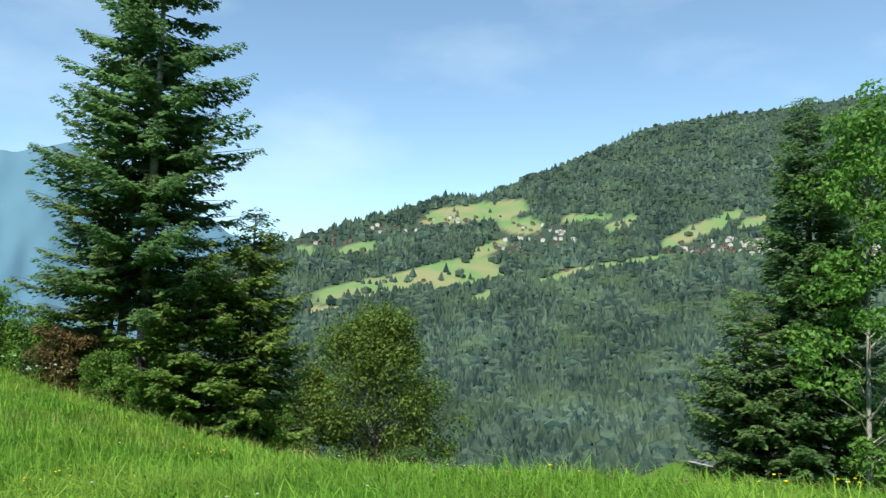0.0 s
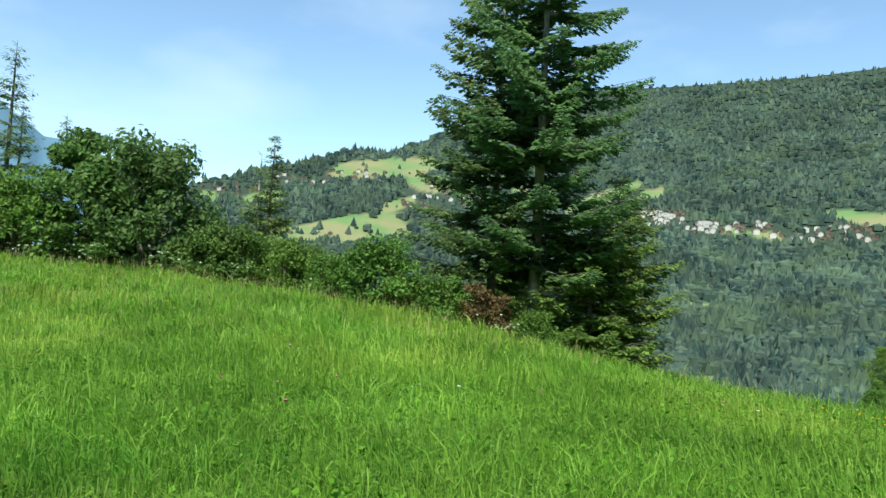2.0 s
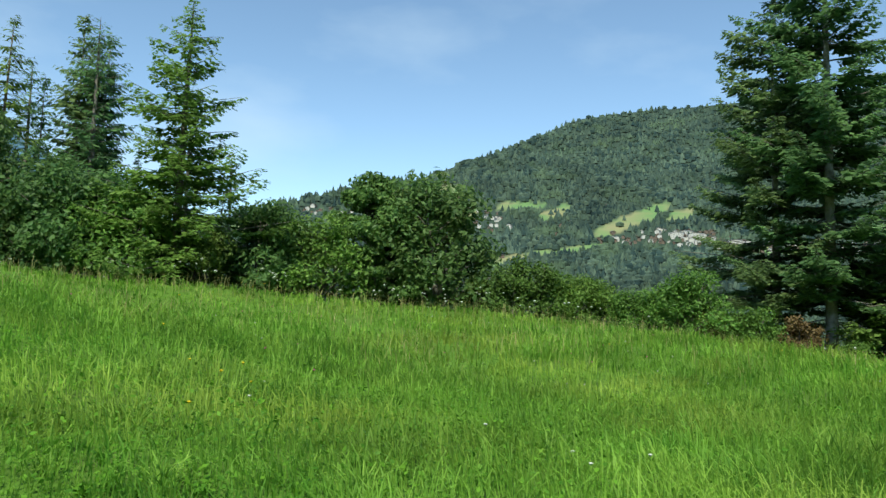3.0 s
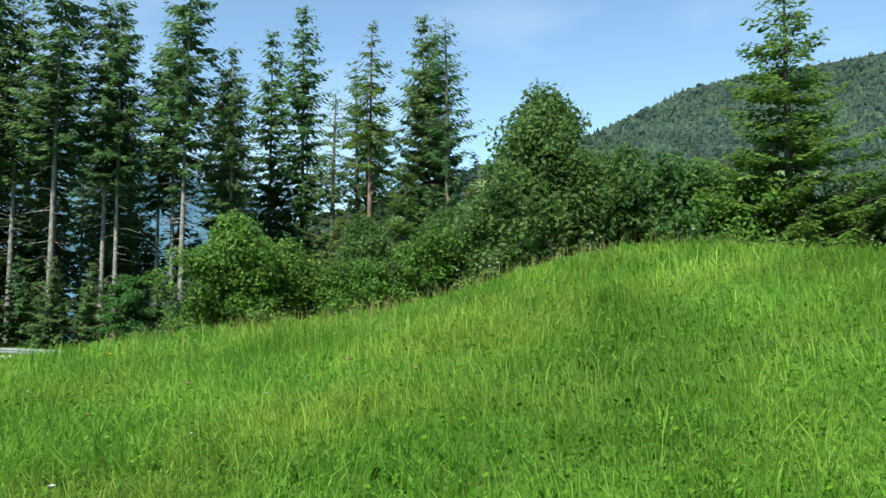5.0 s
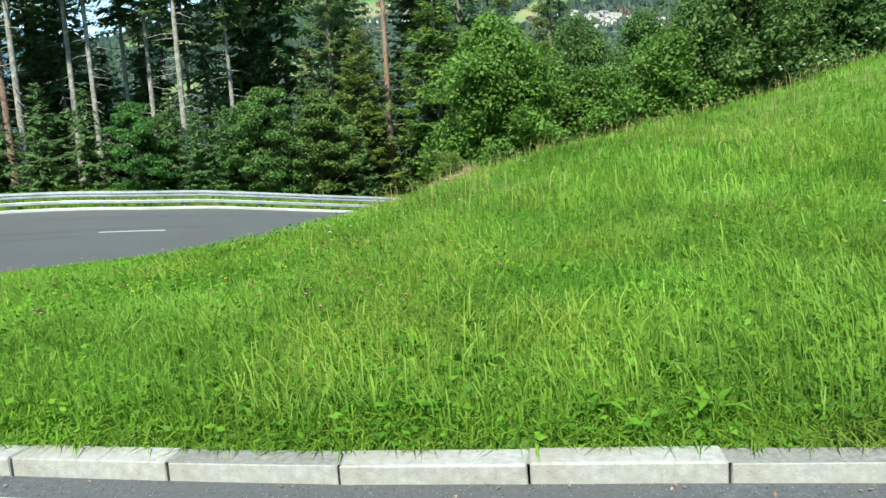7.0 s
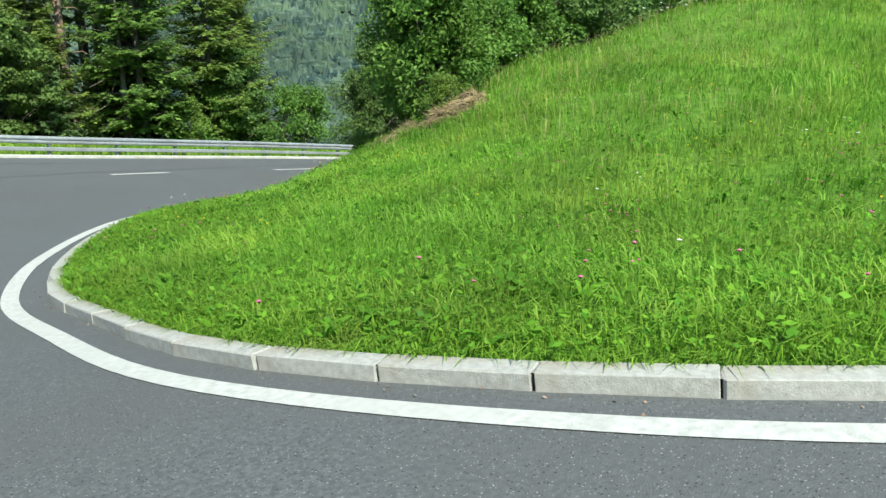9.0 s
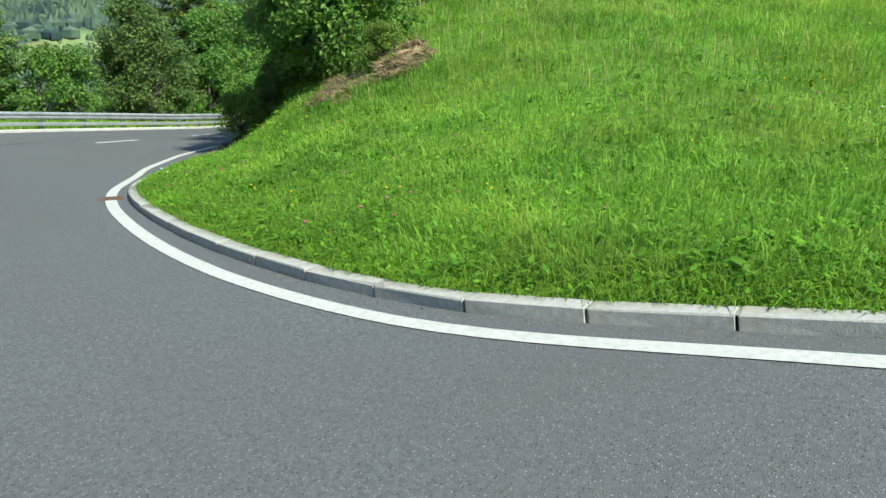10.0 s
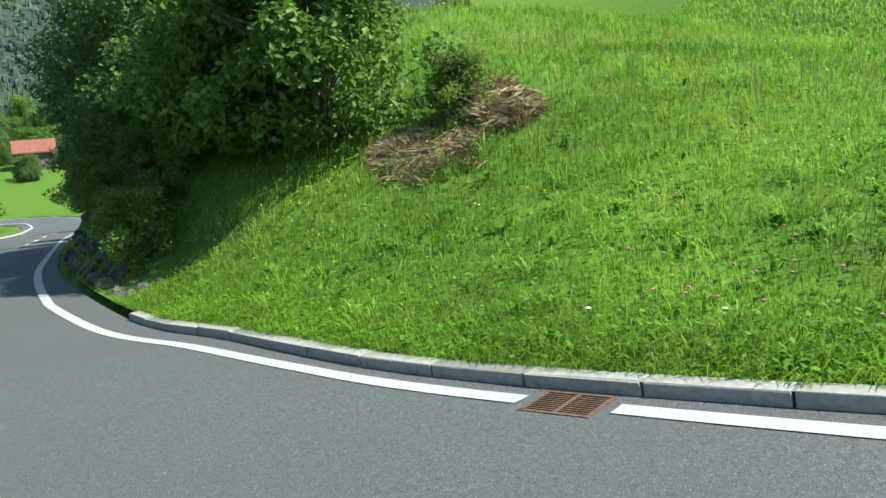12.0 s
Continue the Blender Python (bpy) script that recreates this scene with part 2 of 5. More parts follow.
# ---- the road's inner edge: upper leg, hairpin, lower leg (x, y, z) ----
EDGE = np.array([
    (60, 2, 2), (30, 2.2, 1.3), (0, 2.4, 0.6), (-12, 2.75, 0.3), (-25, 4.1, 0.05), (-36, 4.9, -0.08), (-43.17, 5.2, -0.13), (-47.64, 5.67, -0.13),
    (-51.37, 6.74, -0.12), (-53.31, 7.49, -0.14), (-56.25, 8.86, -0.17), (-57.57, 10.34, -0.19), (-58.54, 11.91, -0.3), (-59.07, 13.76, -0.5), (-58.96, 15.41, -0.71), (-58.62, 17.16, -0.92),
    (-57.59, 19.22, -1.11), (-55.93, 21.46, -1.33), (-54.02, 23.3, -1.62), (-51.91, 24.69, -1.9), (-49.59, 26.14, -2.2), (-44, 28.7, -2.72), (-38.5, 30.7, -3.25), (-30, 33.4, -4.13),
    (-18, 37.2, -5.5), (-8, 39.8, -6.5), (0, 41.9, -7.4), (15, 46.4, -9.0), (27, 50.2, -9.9), (36, 55.6, -10.3), (40, 65, -10.5), (38.5, 78, -10.6), (33, 93, -10.7),
])
WIDTH = np.array([7, 7, 7, 7, 7, 7, 7.2, 7.8, 8.3, 8.6, 9.3, 10.2, 11.2, 12.3, 13.4, 14.6, 16, 16.5, 15.2, 13.2, 11.4, 8.9, 7.4, 5.6, 5.5, 5.5, 5.5, 5.5, 5.5, 5.5, 5.5, 5.5, 5.5])      # to the outer white line


def smooth_curve(points, step):
    """Catmull-Rom through the points, resampled at even steps. Extra columns go along."""
    p = np.vstack([2 * points[0] - points[1], points, 2 * points[-1] - points[-2]])
    out = []
    for i in range(1, len(p) - 2):
        for u in np.linspace(0, 1, 40, endpoint=False):
            a, b, c, d = p[i - 1], p[i], p[i + 1], p[i + 2]
            out.append(0.5 * (2 * b + (c - a) * u + (2 * a - 5 * b + 4 * c - d) * u * u + (3 * b - a - 3 * c + d) * u ** 3))
    out.append(points[-1])
    out = np.array(out)
    s = np.r_[0, np.cumsum(np.linalg.norm(np.diff(out[:, :2], axis=0), axis=1))]
    n = int(s[-1] / step)
    t = np.linspace(0, s[-1], n + 1)
    return np.stack([np.interp(t, s, out[:, k]) for k in range(out.shape[1])], 1), t


RAIL, S = smooth_curve(np.c_[EDGE, WIDTH], 0.25)
TAN = np.gradient(RAIL[:, :2], axis=0)
TAN /= np.linalg.norm(TAN, axis=1)[:, None]
for _ in range(120):
    RAIL[1:-1, 3] = (RAIL[:-2, 3] + RAIL[1:-1, 3] * 2 + RAIL[2:, 3]) / 4
for _ in range(50):
    TAN[1:-1] = (TAN[:-2] + TAN[1:-1] * 2 + TAN[2:]) / 4
TAN /= np.linalg.norm(TAN, axis=1)[:, None]
OUT = np.c_[-TAN[:, 1], TAN[:, 0]]      # driving direction turned left: towards the road


def station(x, y):
    """Nearest station of the inner edge, and the signed distance from it, positive on the road's side."""
    x, y = np.atleast_1d(x), np.atleast_1d(y)
    best, idx = np.full(x.shape, 1e9), np.zeros(x.shape, int)
    for k in range(0, len(RAIL), 2):
        d = (x - RAIL[k, 0]) ** 2 + (y - RAIL[k, 1]) ** 2
        m = d < best
        best[m], idx[m] = d[m], k
    dx, dy = x - RAIL[idx, 0], y - RAIL[idx, 1]
    along = dx * OUT[idx, 0] + dy * OUT[idx, 1]
    return idx, np.sign(along) * np.sqrt(best)


def bank(y, d):
    """Rise of the road across its width: the lower leg falls towards the kerb."""
    return np.maximum(0, d) * np.interp(y, [8, 14, 19, 21.5, 23.3, 24.7, 26.1, 28.7, 30.7, 33], [0, 0.018, 0.022, 0.03, 0.04, 0.055, 0.065, 0.045, 0.025, 0])


def on_edge(s, d, h=0.0):
    """The place at length s along the edge, d metres towards the road, h above it."""
    k = np.interp(s, S, np.arange(len(S)))
    a, b, u = int(k), min(int(k) + 1, len(S) - 1), k % 1
    p = RAIL[a] * (1 - u) + RAIL[b] * u
    o = OUT[a] * (1 - u) + OUT[b] * u
    return Vector((p[0] + o[0] * d, p[1] + o[1] * d, p[2] + h + float(bank(p[1], d))))


def s_at(x, y):
    k = station(x, y)[0][0]
    return S[k] + (x - RAIL[k, 0]) * TAN[k, 0] + (y - RAIL[k, 1]) * TAN[k, 1]


# ---- terrain ----
KNOLL = np.array([
    (-55, 11.8, -0.39), (-56, 15.5, -0.82), (-54.2, 19.5, -1.08), (-51, 9.2, -0.15), (-52, 12.6, -0.3), (-52.5, 16, -0.41), (-50.5, 17.5, -0.28), (-51, 21.5, -0.89), (-47, 10.5, -0.06),
    (-47, 14.5, 0.18), (-47, 18.5, 0.49), (-46.5, 22, 0.28), (-42.5, 11, 0.2), (-42, 16, 0.66), (-42, 20.5, 1.04), (-42.5, 24, 0.66), (-37, 12, 1.33), (-37, 17.5, 2.16),
    (-37, 22, 2.35), (-31, 13, 1.57), (-30.5, 19, 1.43), (-30, 24.5, 2.22), (-23, 13.5, 0.27), (-23, 20, 1.08), (-22, 25, 1.84), (-15, 13, 0.62), (-15, 19, 1.01),
    (-14.5, 24.5, 0.86), (-7, 12, -0.18), (-6.5, 18, -0.5), (-6, 25, -1.74), (2, 14, -0.65), (3, 25, -4.06), (10, 14, -1.41), (12, 25, -6.02), (-36, 28.2, -1.2),
    (-25, 31.5, -1.6), (-12, 36, -5), (3, 44, -8.5),
])
_k = slice(0, len(RAIL), 16)
CTRL = np.vstack([KNOLL, np.c_[RAIL[_k, :2] - OUT[_k] * 0.3, RAIL[_k, 2] + 0.1]])


def _tps(r2):
    return r2 * np.log(r2 + 1e-6)


_d2 = ((CTRL[:, None, :2] - CTRL[None, :, :2]) ** 2).sum(-1)
_n = len(CTRL)
_A = np.zeros((_n + 3, _n + 3))
_A[:_n, :_n] = _tps(_d2) + np.eye(_n) * 3
_A[:_n, _n:] = np.c_[np.ones(_n), CTRL[:, :2]]
_A[_n:, :_n] = _A[:_n, _n:].T
_W = np.linalg.solve(_A, np.r_[CTRL[:, 2], 0, 0, 0])


S_FACE = s_at(-49.2, 26.3)      # where the kerb has ended and the bank grows steep
S_LOW = s_at(12, 45.5)      # from here on the road runs level through the lower meadow


def ease(v):
    v = np.clip(v, 0, 1)
    return v * v * (3 - 2 * v)


_o = slice(0, len(RAIL), 2)
OUTER = RAIL[_o, :2] + OUT[_o] * (RAIL[_o, 3] + 0.9)[:, None]
OUTER_Z = RAIL[_o, 2] + np.array([float(bank(p[1], p[3] + 0.9)) for p in RAIL[_o]])


def beyond(x, y):
    """Signed distance past the asphalt's outer edge, and the edge's height there."""
    best, idx = np.full(x.shape, 1e9), np.zeros(x.shape, int)
    for k in range(len(OUTER)):
        q = (x - OUTER[k, 0]) ** 2 + (y - OUTER[k, 1]) ** 2
        m = q < best
        best[m], idx[m] = q[m], k
    side = (x - OUTER[idx, 0]) * OUT[_o][idx, 0] + (y - OUTER[idx, 1]) * OUT[_o][idx, 1]
    return np.sign(side) * np.sqrt(best), OUTER_Z[idx]


def ground_z(x, y):
    """Height of the land; under the road it lies a little below the surface."""
    x, y = np.atleast_1d(np.asarray(x, float)), np.atleast_1d(np.asarray(y, float))
    idx, d = station(x, y)
    zs = RAIL[idx, 2]
    past_edge, zo = beyond(x, y)
    z = np.full(x.shape, _W[_n])
    z += _W[_n + 1] * x + _W[_n + 2] * y
    for k in range(_n):
        z += _W[k] * _tps((x - CTRL[k, 0]) ** 2 + (y - CTRL[k, 1]) ** 2)
    z = np.clip(z, -8, 4)
    z = z + (zs + 0.04 * np.minimum(d, 0) - z) * ease((S[idx] - S_LOW) / 12)
    inner = zs + 0.06 + (z - zs - 0.06) * ease(-d / 2.5)
    past = ease((S[idx] - S_FACE - 1.5) / 5) * ease((S_FACE + 26 - S[idx]) / 8)
    inner = inner + 1.05 * past * ease((-d - 0.15) / 0.9) * ease((6.5 + d) / 5)
    e = np.maximum(past_edge, 0)
    north = ease((y - 8) / 12)
    steep = ease((x + 34) / 16)
    outer_n = zo + (0.03 * np.minimum(e, 9) - 0.42 * np.maximum(0, e - 26) - 0.12 * np.maximum(0, e - 10)) * (1 - steep) - 0.5 * np.maximum(0, e - 1.5) * steep
    outer_s = zo + 0.02 * np.minimum(e, 2) + 0.42 * np.clip(e - 1.2, 0, 60)
    outer = outer_s + (outer_n - outer_s) * north
    hidden = np.minimum(zs + bank(RAIL[idx, 1], np.maximum(d, 0)), np.maximum(zo, zs)) - 0.2
    out = np.where(d < -0.3, inner, np.where(past_edge < 0.1, hidden, outer))
    over = (x - RAIL[-1, 0]) * TAN[-1, 0] + (y - RAIL[-1, 1]) * TAN[-1, 1]
    out = out - 0.6 * np.maximum(0, over - 1) * (idx > len(RAIL) - 6)
    run = x * 0.93 + (y - 47) * 0.37
    bench = -10.5 + 0.075 * np.clip(run - 44, 0, 60) * ease((116 - y) / 24) - 0.2 * np.maximum(0, run - 150)
    onto = ease((x - 0.6 * y + 4 + 14 * ease((y - 50) / 15) * ease((112 - y) / 15)) / 14) * ease((y - 36) / 6) * ease(np.where(d < 0, -d - 0.3, past_edge - 0.1) / 3)
    out = out - np.where(d < -0.3, 0.45 * np.maximum(0, y - 45) * ease((-d - 1) / 8), 0)
    out = out + (bench - out) * onto
    far = ease((np.hypot(x + 25, y - 15) - 250) / 300)
    return out * (1 - far) + far * np.clip(out, -160, -120)


def axis_steps(lo, hi, step, reach, grow):
    """Even steps from lo to hi, growing beyond to the reach on both sides."""
    mid = list(np.arange(lo, hi + step / 2, step))
    a, s = [lo], step
    while a[-1] > -reach:
        s *= grow
        a.append(a[-1] - s)
    b, s = [mid[-1]], step
    while b[-1] < reach:
        s *= grow
        b.append(b[-1] + s)
    return np.array(a[:0:-1] + mid + b[1:])


gx, gy = axis_steps(-84, 30, 0.7, 4800, 1.16), axis_steps(-14, 64, 0.7, 4800, 1.16)
GX, GY = np.meshgrid(gx, gy)
GZ = ground_z(GX.ravel(), GY.ravel())
nx, ny = len(gx), len(gy)
i, j = np.meshgrid(np.arange(nx - 1), np.arange(ny - 1))
a = (j * nx + i).ravel()
tris = np.vstack([np.c_[a, a + 1, a + nx + 1], np.c_[a, a + nx + 1, a + nx]])
ground = new("ground", mesh_quick("ground", np.c_[GX.ravel(), GY.ravel(), GZ], tris, M_SOIL, True))
tagged(ground, "green grassy meadow ground on a rounded hillside", "ground", kind="structure")


def ribbon(name, s0, s1, d0, d1, h, mat, across=2, label="", category="", parent=None, kind="structure"):
    """A strip along the edge between two offsets, on the road's own stations; offsets may be functions of the length."""
    stops = [s0, *S[(S > s0 + 0.01) & (S < s1 - 0.01)], s1]
    verts, faces = [], []
    for s in stops:
        p0, p1 = (d0(s) if callable(d0) else d0), (d1(s) if callable(d1) else d1)
        for c in range(across):
            verts.append(on_edge(s, p0 + (p1 - p0) * c / (across - 1), h))
    for k in range(len(stops) - 1):
        for c in range(across - 1):
            q = k * across + c
            faces.append((q, q + across, q + across + 1, q + 1))
    ob = new(name, mesh_from(name, verts, faces, mat, True))
    ob.parent = parent
    if kind:
        tagged(ob, label, category, kind=kind)
    return ob


def width_at(s):
    return float(np.interp(s, S, RAIL[:, 3]))


S_KERB0, S_KERB1 = s_at(-43.2, 5.2), s_at(-50.2, 25.8)
ribbon("road", S[0], S[-1], 0.0, lambda s: width_at(s) + 0.9, 0.0, M_ASPHALT, 12, "grey asphalt mountain road bending through a hairpin", "road")
ribbon("road_verge", S[0], S[-1], -0.1, -0.9, 0.06, M_SOIL, 3, "grass verge behind the kerb stones", "verge")

# ---- far side of the valley: azimuth and elevation as seen from the upper road ----
ORIGIN = np.array((-15.0, 0.0, 1.5))
RIDGE_AZ = [-75, -40, -25, -19, -16.6, -12, -9, -4.3, 0.5, 2.6, 4.8, 9, 12.2, 15.4, 20.5, 26, 33, 37, 50, 80, 140]
RIDGE_EL = [-6, -6, -4, 1, 5.9, 7.2, 8.0, 9.7, 11.2, 11.0, 11.9, 13.4, 14.7, 15.9, 16.5, 16.65, 16.8, 17.1, 18, 19, 20]


def slope_r(el):
    """Distance along the opposite slope for an elevation."""
    return np.interp(el, [-14, -9, -4, 0, 4, 8, 11, 17], [520, 700, 1000, 1300, 1580, 1900, 2250, 3000])


def far_point(az, el):
    r = slope_r(el)
    a, e = np.radians(az), np.radians(el)
    return np.stack([ORIGIN[0] + r * np.sin(a), ORIGIN[1] + r * np.cos(a), ORIGIN[2] + r * np.tan(e)], -1)


# cleared hay meadows on the slope: centre az, el, half width, half height, lean
FIELDS = [(-2.4, 4.75, 7.4, 0.78, 0.22), (2.4, 4.9, 2.8, 0.6, 0.25), (2.6, 9.85, 4.2, 0.75, 0.14), (6.1, 9.0, 1.8, 0.6, -0.05), (11.1, 9.5, 1.8, 0.34, 0.0), (13.5, 9.0, 1.3, 0.42, 0.44),
          (19.0, 8.6, 2.7, 0.55, 0.42), (22.4, 9.0, 0.95, 0.45, 0.2), (13.3, 6.1, 4.8, 0.24, 0.16), (3.8, 3.7, 0.9, 0.36, 0.4), (3.9, 7.3, 1.1, 0.42, 0.42), (-6.1, 7.0, 1.4, 0.46, 0.24),
          (-9.9, 6.7, 0.8, 0.37, 0.04), (-8.5, 2.4, 1.6, 0.33, 0.08), (8.9, 5.1, 1.7, 0.22, 0.11), (37, 7.3, 3.0, 0.5, -0.15), (29.5, 6.3, 2.2, 0.3, -0.1), (26, 1.2, 1.2, 0.25, 0.1),
          (27, -3.6, 1.6, 0.3, 0.3), (41.4, -2.1, 3.2, 1.5, 0.25), (58.7, 5.6, 2.2, 0.9, 0.0), (64.5, 6.0, 2.0, 0.75, -0.15), (66.7, 5.2, 0.9, 0.3, -0.3)]


def in_field(az, el, areas=FIELDS):
    f = np.full(np.shape(az), -9.0)
    for a, e, w, h, lean in areas:
        x, y = (az - a) / w, (el - e - lean * (az - a)) / h
        f = np.maximum(f, 1 - np.sqrt(x ** 4 + y ** 4))
    return f


az = np.arange(-75, 140.1, 0.25)
rows = 120
AZ = np.repeat(az[None], rows, 0)
TOP = np.interp(AZ, RIDGE_AZ, RIDGE_EL)
EL = -13 + (TOP + 13) * (np.arange(rows) / (rows - 2))[:, None]
fold = np.array([noise.noise(Vector((p * 0.16, q * 0.09, 3.0))) for p, q in zip(AZ.ravel(), EL.ravel())]).reshape(AZ.shape)
edge_n = np.array([noise.noise(Vector((p * 1.1, q * 2.2, 8.0))) for p, q in zip(AZ.ravel(), EL.ravel())]).reshape(AZ.shape)
V = far_point(AZ, np.minimum(EL, TOP))
V[:, :, 2] += fold * 10
V[-1, :, 2] -= 400
V[-1, :, :2] += (V[-1, :, :2] - ORIGIN[:2]) * 0.15
k = (np.arange(rows - 1)[:, None] * len(az) + np.arange(len(az) - 1)).ravel()
slope_me = mesh_quick("mountain", V.reshape(-1, 3), np.vstack([np.c_[k, k + 1, k + len(az) + 1], np.c_[k, k + len(az) + 1, k + len(az)]]), M_FARTREE, True)
mask = (np.clip(in_field(AZ + fold * 0.5 + edge_n * 0.5, EL + fold * 0.15 + edge_n * 0.14) * 4, 0, 1)).ravel()
rock = (np.clip(in_field(AZ - (3.4 - EL) * 0.45 * (AZ > 60) + edge_n * 0.25 + 0.3, EL, [(65.8, 2.6, 0.42, 1.9, 0.0)]) * 4, 0, 1)).ravel()
attr = slope_me.attributes.new("hay", "FLOAT", "POINT")
attr.data.foreach_set("value", mask.astype(np.float32))
attr = slope_me.attributes.new("rock", "FLOAT", "POINT")
attr.data.foreach_set("value", rock.astype(np.float32))
M_SLOPE, n_, l_, p_ = material("mountain_slope")
at_ = n_.new("ShaderNodeAttribute")
at_.attribute_name = "hay"
tx_ = n_.new("ShaderNodeTexCoord")
no_ = n_.new("ShaderNodeTexNoise")
no_.inputs["Scale"].default_value = 0.012
no_.inputs["Detail"].default_value = 6
l_.new(tx_.outputs["Object"], no_.inputs["Vector"])
rg_ = n_.new("ShaderNodeValToRGB")
rg_.color_ramp.elements[0].position, rg_.color_ramp.elements[1].position = 0.38, 0.62
rg_.color_ramp.elements[0].color, rg_.color_ramp.elements[1].color = (0.105, 0.19, 0.062, 1), (0.195, 0.192, 0.09, 1)
l_.new(no_.outputs["Fac"], rg_.inputs["Fac"])
mx_ = n_.new("ShaderNodeMixRGB")
mx_.inputs[1].default_value = (0.02, 0.04, 0.025, 1)
l_.new(at_.outputs["Fac"], mx_.inputs[0])
l_.new(rg_.outputs["Color"], mx_.inputs[2])
at2_ = n_.new("ShaderNodeAttribute")
at2_.attribute_name = "rock"
mx2_ = n_.new("ShaderNodeMixRGB")
mx2_.inputs[2].default_value = (0.27, 0.26, 0.235, 1)
l_.new(at2_.outputs["Fac"], mx2_.inputs[0])
l_.new(mx_.outputs["Color"], mx2_.inputs[1])
l_.new(mx2_.outputs["Color"], p_.inputs["Base Color"])
p_.inputs["Roughness"].default_value = 0.9
slope_me.materials[0] = M_SLOPE
tagged(new("mountain", slope_me), "forested mountainside with cleared hay meadows across the valley", "mountain", kind="structure")

# woods on the slope
rng = np.random.default_rng(5)
N = 74000
pick = rng.uniform(0, 1, N)
taz = np.where(pick < 0.67, rng.uniform(-18, 47, N), rng.uniform(47, 95, N))
ttop = np.interp(taz, RIDGE_AZ, RIDGE_EL)
tel = -11 + (ttop + 11) * rng.uniform(0, 1, N) ** 0.8
tedge = np.array([noise.noise(Vector((p * 1.1, q * 2.2, 8.0))) for p, q in zip(taz, tel)])
tfold = np.array([noise.noise(Vector((p * 0.16, q * 0.09, 3.0))) for p, q in zip(taz, tel)])
VILLAGES = [(16, 25, 6.6, 7.8), (25, 37.5, 5.7, 6.9), (-1.8, 3, 8.6, 9.6), (-5.8, -1.5, 8.1, 9.1), (-10.8, -5.8, 6.7, 8.0), (4, 9.8, 6.5, 9.2)]
built = np.zeros(N, bool)
for a0, a1, e0, e1 in VILLAGES:
    built |= (taz > a0) & (taz < a1) & (tel > e0) & (tel < e1)
keep = ((in_field(taz + tfold * 0.5 + tedge * 0.5, tel + tfold * 0.15 + tedge * 0.14) < 0.02) | (rng.uniform(0, 1, N) < 0.035)) & (in_field(taz - (3.4 - tel) * 0.45 * (taz > 60) + tedge * 0.25 + 0.3, tel, [(65.8, 2.6, 0.42, 1.9, 0.0)]) < 0) & ~(built & (rng.uniform(0, 1, N) < 0.86))
taz, tel, tfold = taz[keep], tel[keep], tfold[keep]
base = far_point(taz, tel)
base[:, 2] += tfold * 10 - 2
stand = np.array([noise.noise(Vector((p * 0.5, q * 0.8, 21.0))) + 0.5 * noise.noise(Vector((p * 1.7, q * 2.4, 5.0))) for p, q in zip(taz, tel)])
hh = rng.uniform(10, 24, len(base)) * (1 + 0.35 * stand)
ww = hh * rng.uniform(0.28, 0.5, len(base)) * np.where(taz > 47, 0.66, 1.0)
round_top = rng.uniform(0, 1, len(base)) < 0.35 + 1.3 * stand
SEG = 4
ang = np.arange(SEG) * 2 * np.pi / SEG
verts = np.zeros((len(base), SEG * 2 + 1, 3))
spin = rng.uniform(0, 6.28, len(base))
for q in range(SEG):
    jit = rng.uniform(0.75, 1.25, len(base))
    c_, s_ = np.cos(ang[q] + spin), np.sin(ang[q] + spin)
    verts[:, q, 0], verts[:, q, 1], verts[:, q, 2] = base[:, 0] + ww * c_ * jit, base[:, 1] + ww * s_ * jit, base[:, 2] + hh * 0.1
    mid_r = np.where(round_top, 1.05, 0.55) * ww * jit
    verts[:, SEG + q, 0], verts[:, SEG + q, 1] = base[:, 0] + mid_r * c_, base[:, 1] + mid_r * s_
    verts[:, SEG + q, 2] = base[:, 2] + hh * np.where(round_top, 0.5, 0.5)
verts[:, -1] = base
verts[:, -1, 2] += np.where(round_top, hh * 0.72, hh)
tri = []
for q in range(SEG):
    r_ = (q + 1) % SEG
    tri += [(q, r_, SEG + r_), (q, SEG + r_, SEG + q), (SEG + q, SEG + r_, 2 * SEG)]
tri = np.array(tri)
tri = (tri[None] + (np.arange(len(base)) * (2 * SEG + 1))[:, None, None]).reshape(-1, 3)
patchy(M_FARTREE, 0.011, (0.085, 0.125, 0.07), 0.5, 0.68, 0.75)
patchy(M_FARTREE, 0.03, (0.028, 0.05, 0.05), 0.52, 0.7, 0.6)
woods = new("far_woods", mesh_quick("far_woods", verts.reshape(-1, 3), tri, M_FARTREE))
tagged(woods, "dense dark green mixed forest covering the mountainside", "forest", kind="stuff")

# range beyond: aerial haze put in as blue base colour and a faint glow
M_RANGE = mottled("haze_tinted_range", (0.062, 0.125, 0.185), (0.085, 0.155, 0.22), 0.002, 1.0)
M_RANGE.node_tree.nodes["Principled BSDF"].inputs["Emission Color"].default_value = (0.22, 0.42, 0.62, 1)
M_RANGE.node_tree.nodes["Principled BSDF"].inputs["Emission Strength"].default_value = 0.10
ra = np.arange(-75, -8, 0.3)
re = np.interp(ra, [-75, -45, -31.5, -29.5, -26.6, -23.8, -20.7, -18.2, -15.2, -8], [13, 14, 11.6, 12.0, 13.0, 11.4, 9.6, 9.0, 7.6, 4.5])
re = re + np.array([noise.noise(Vector((p * 0.8, 0, 0))) * 0.25 for p in ra])
n, tiers = len(ra), 26
rv = []
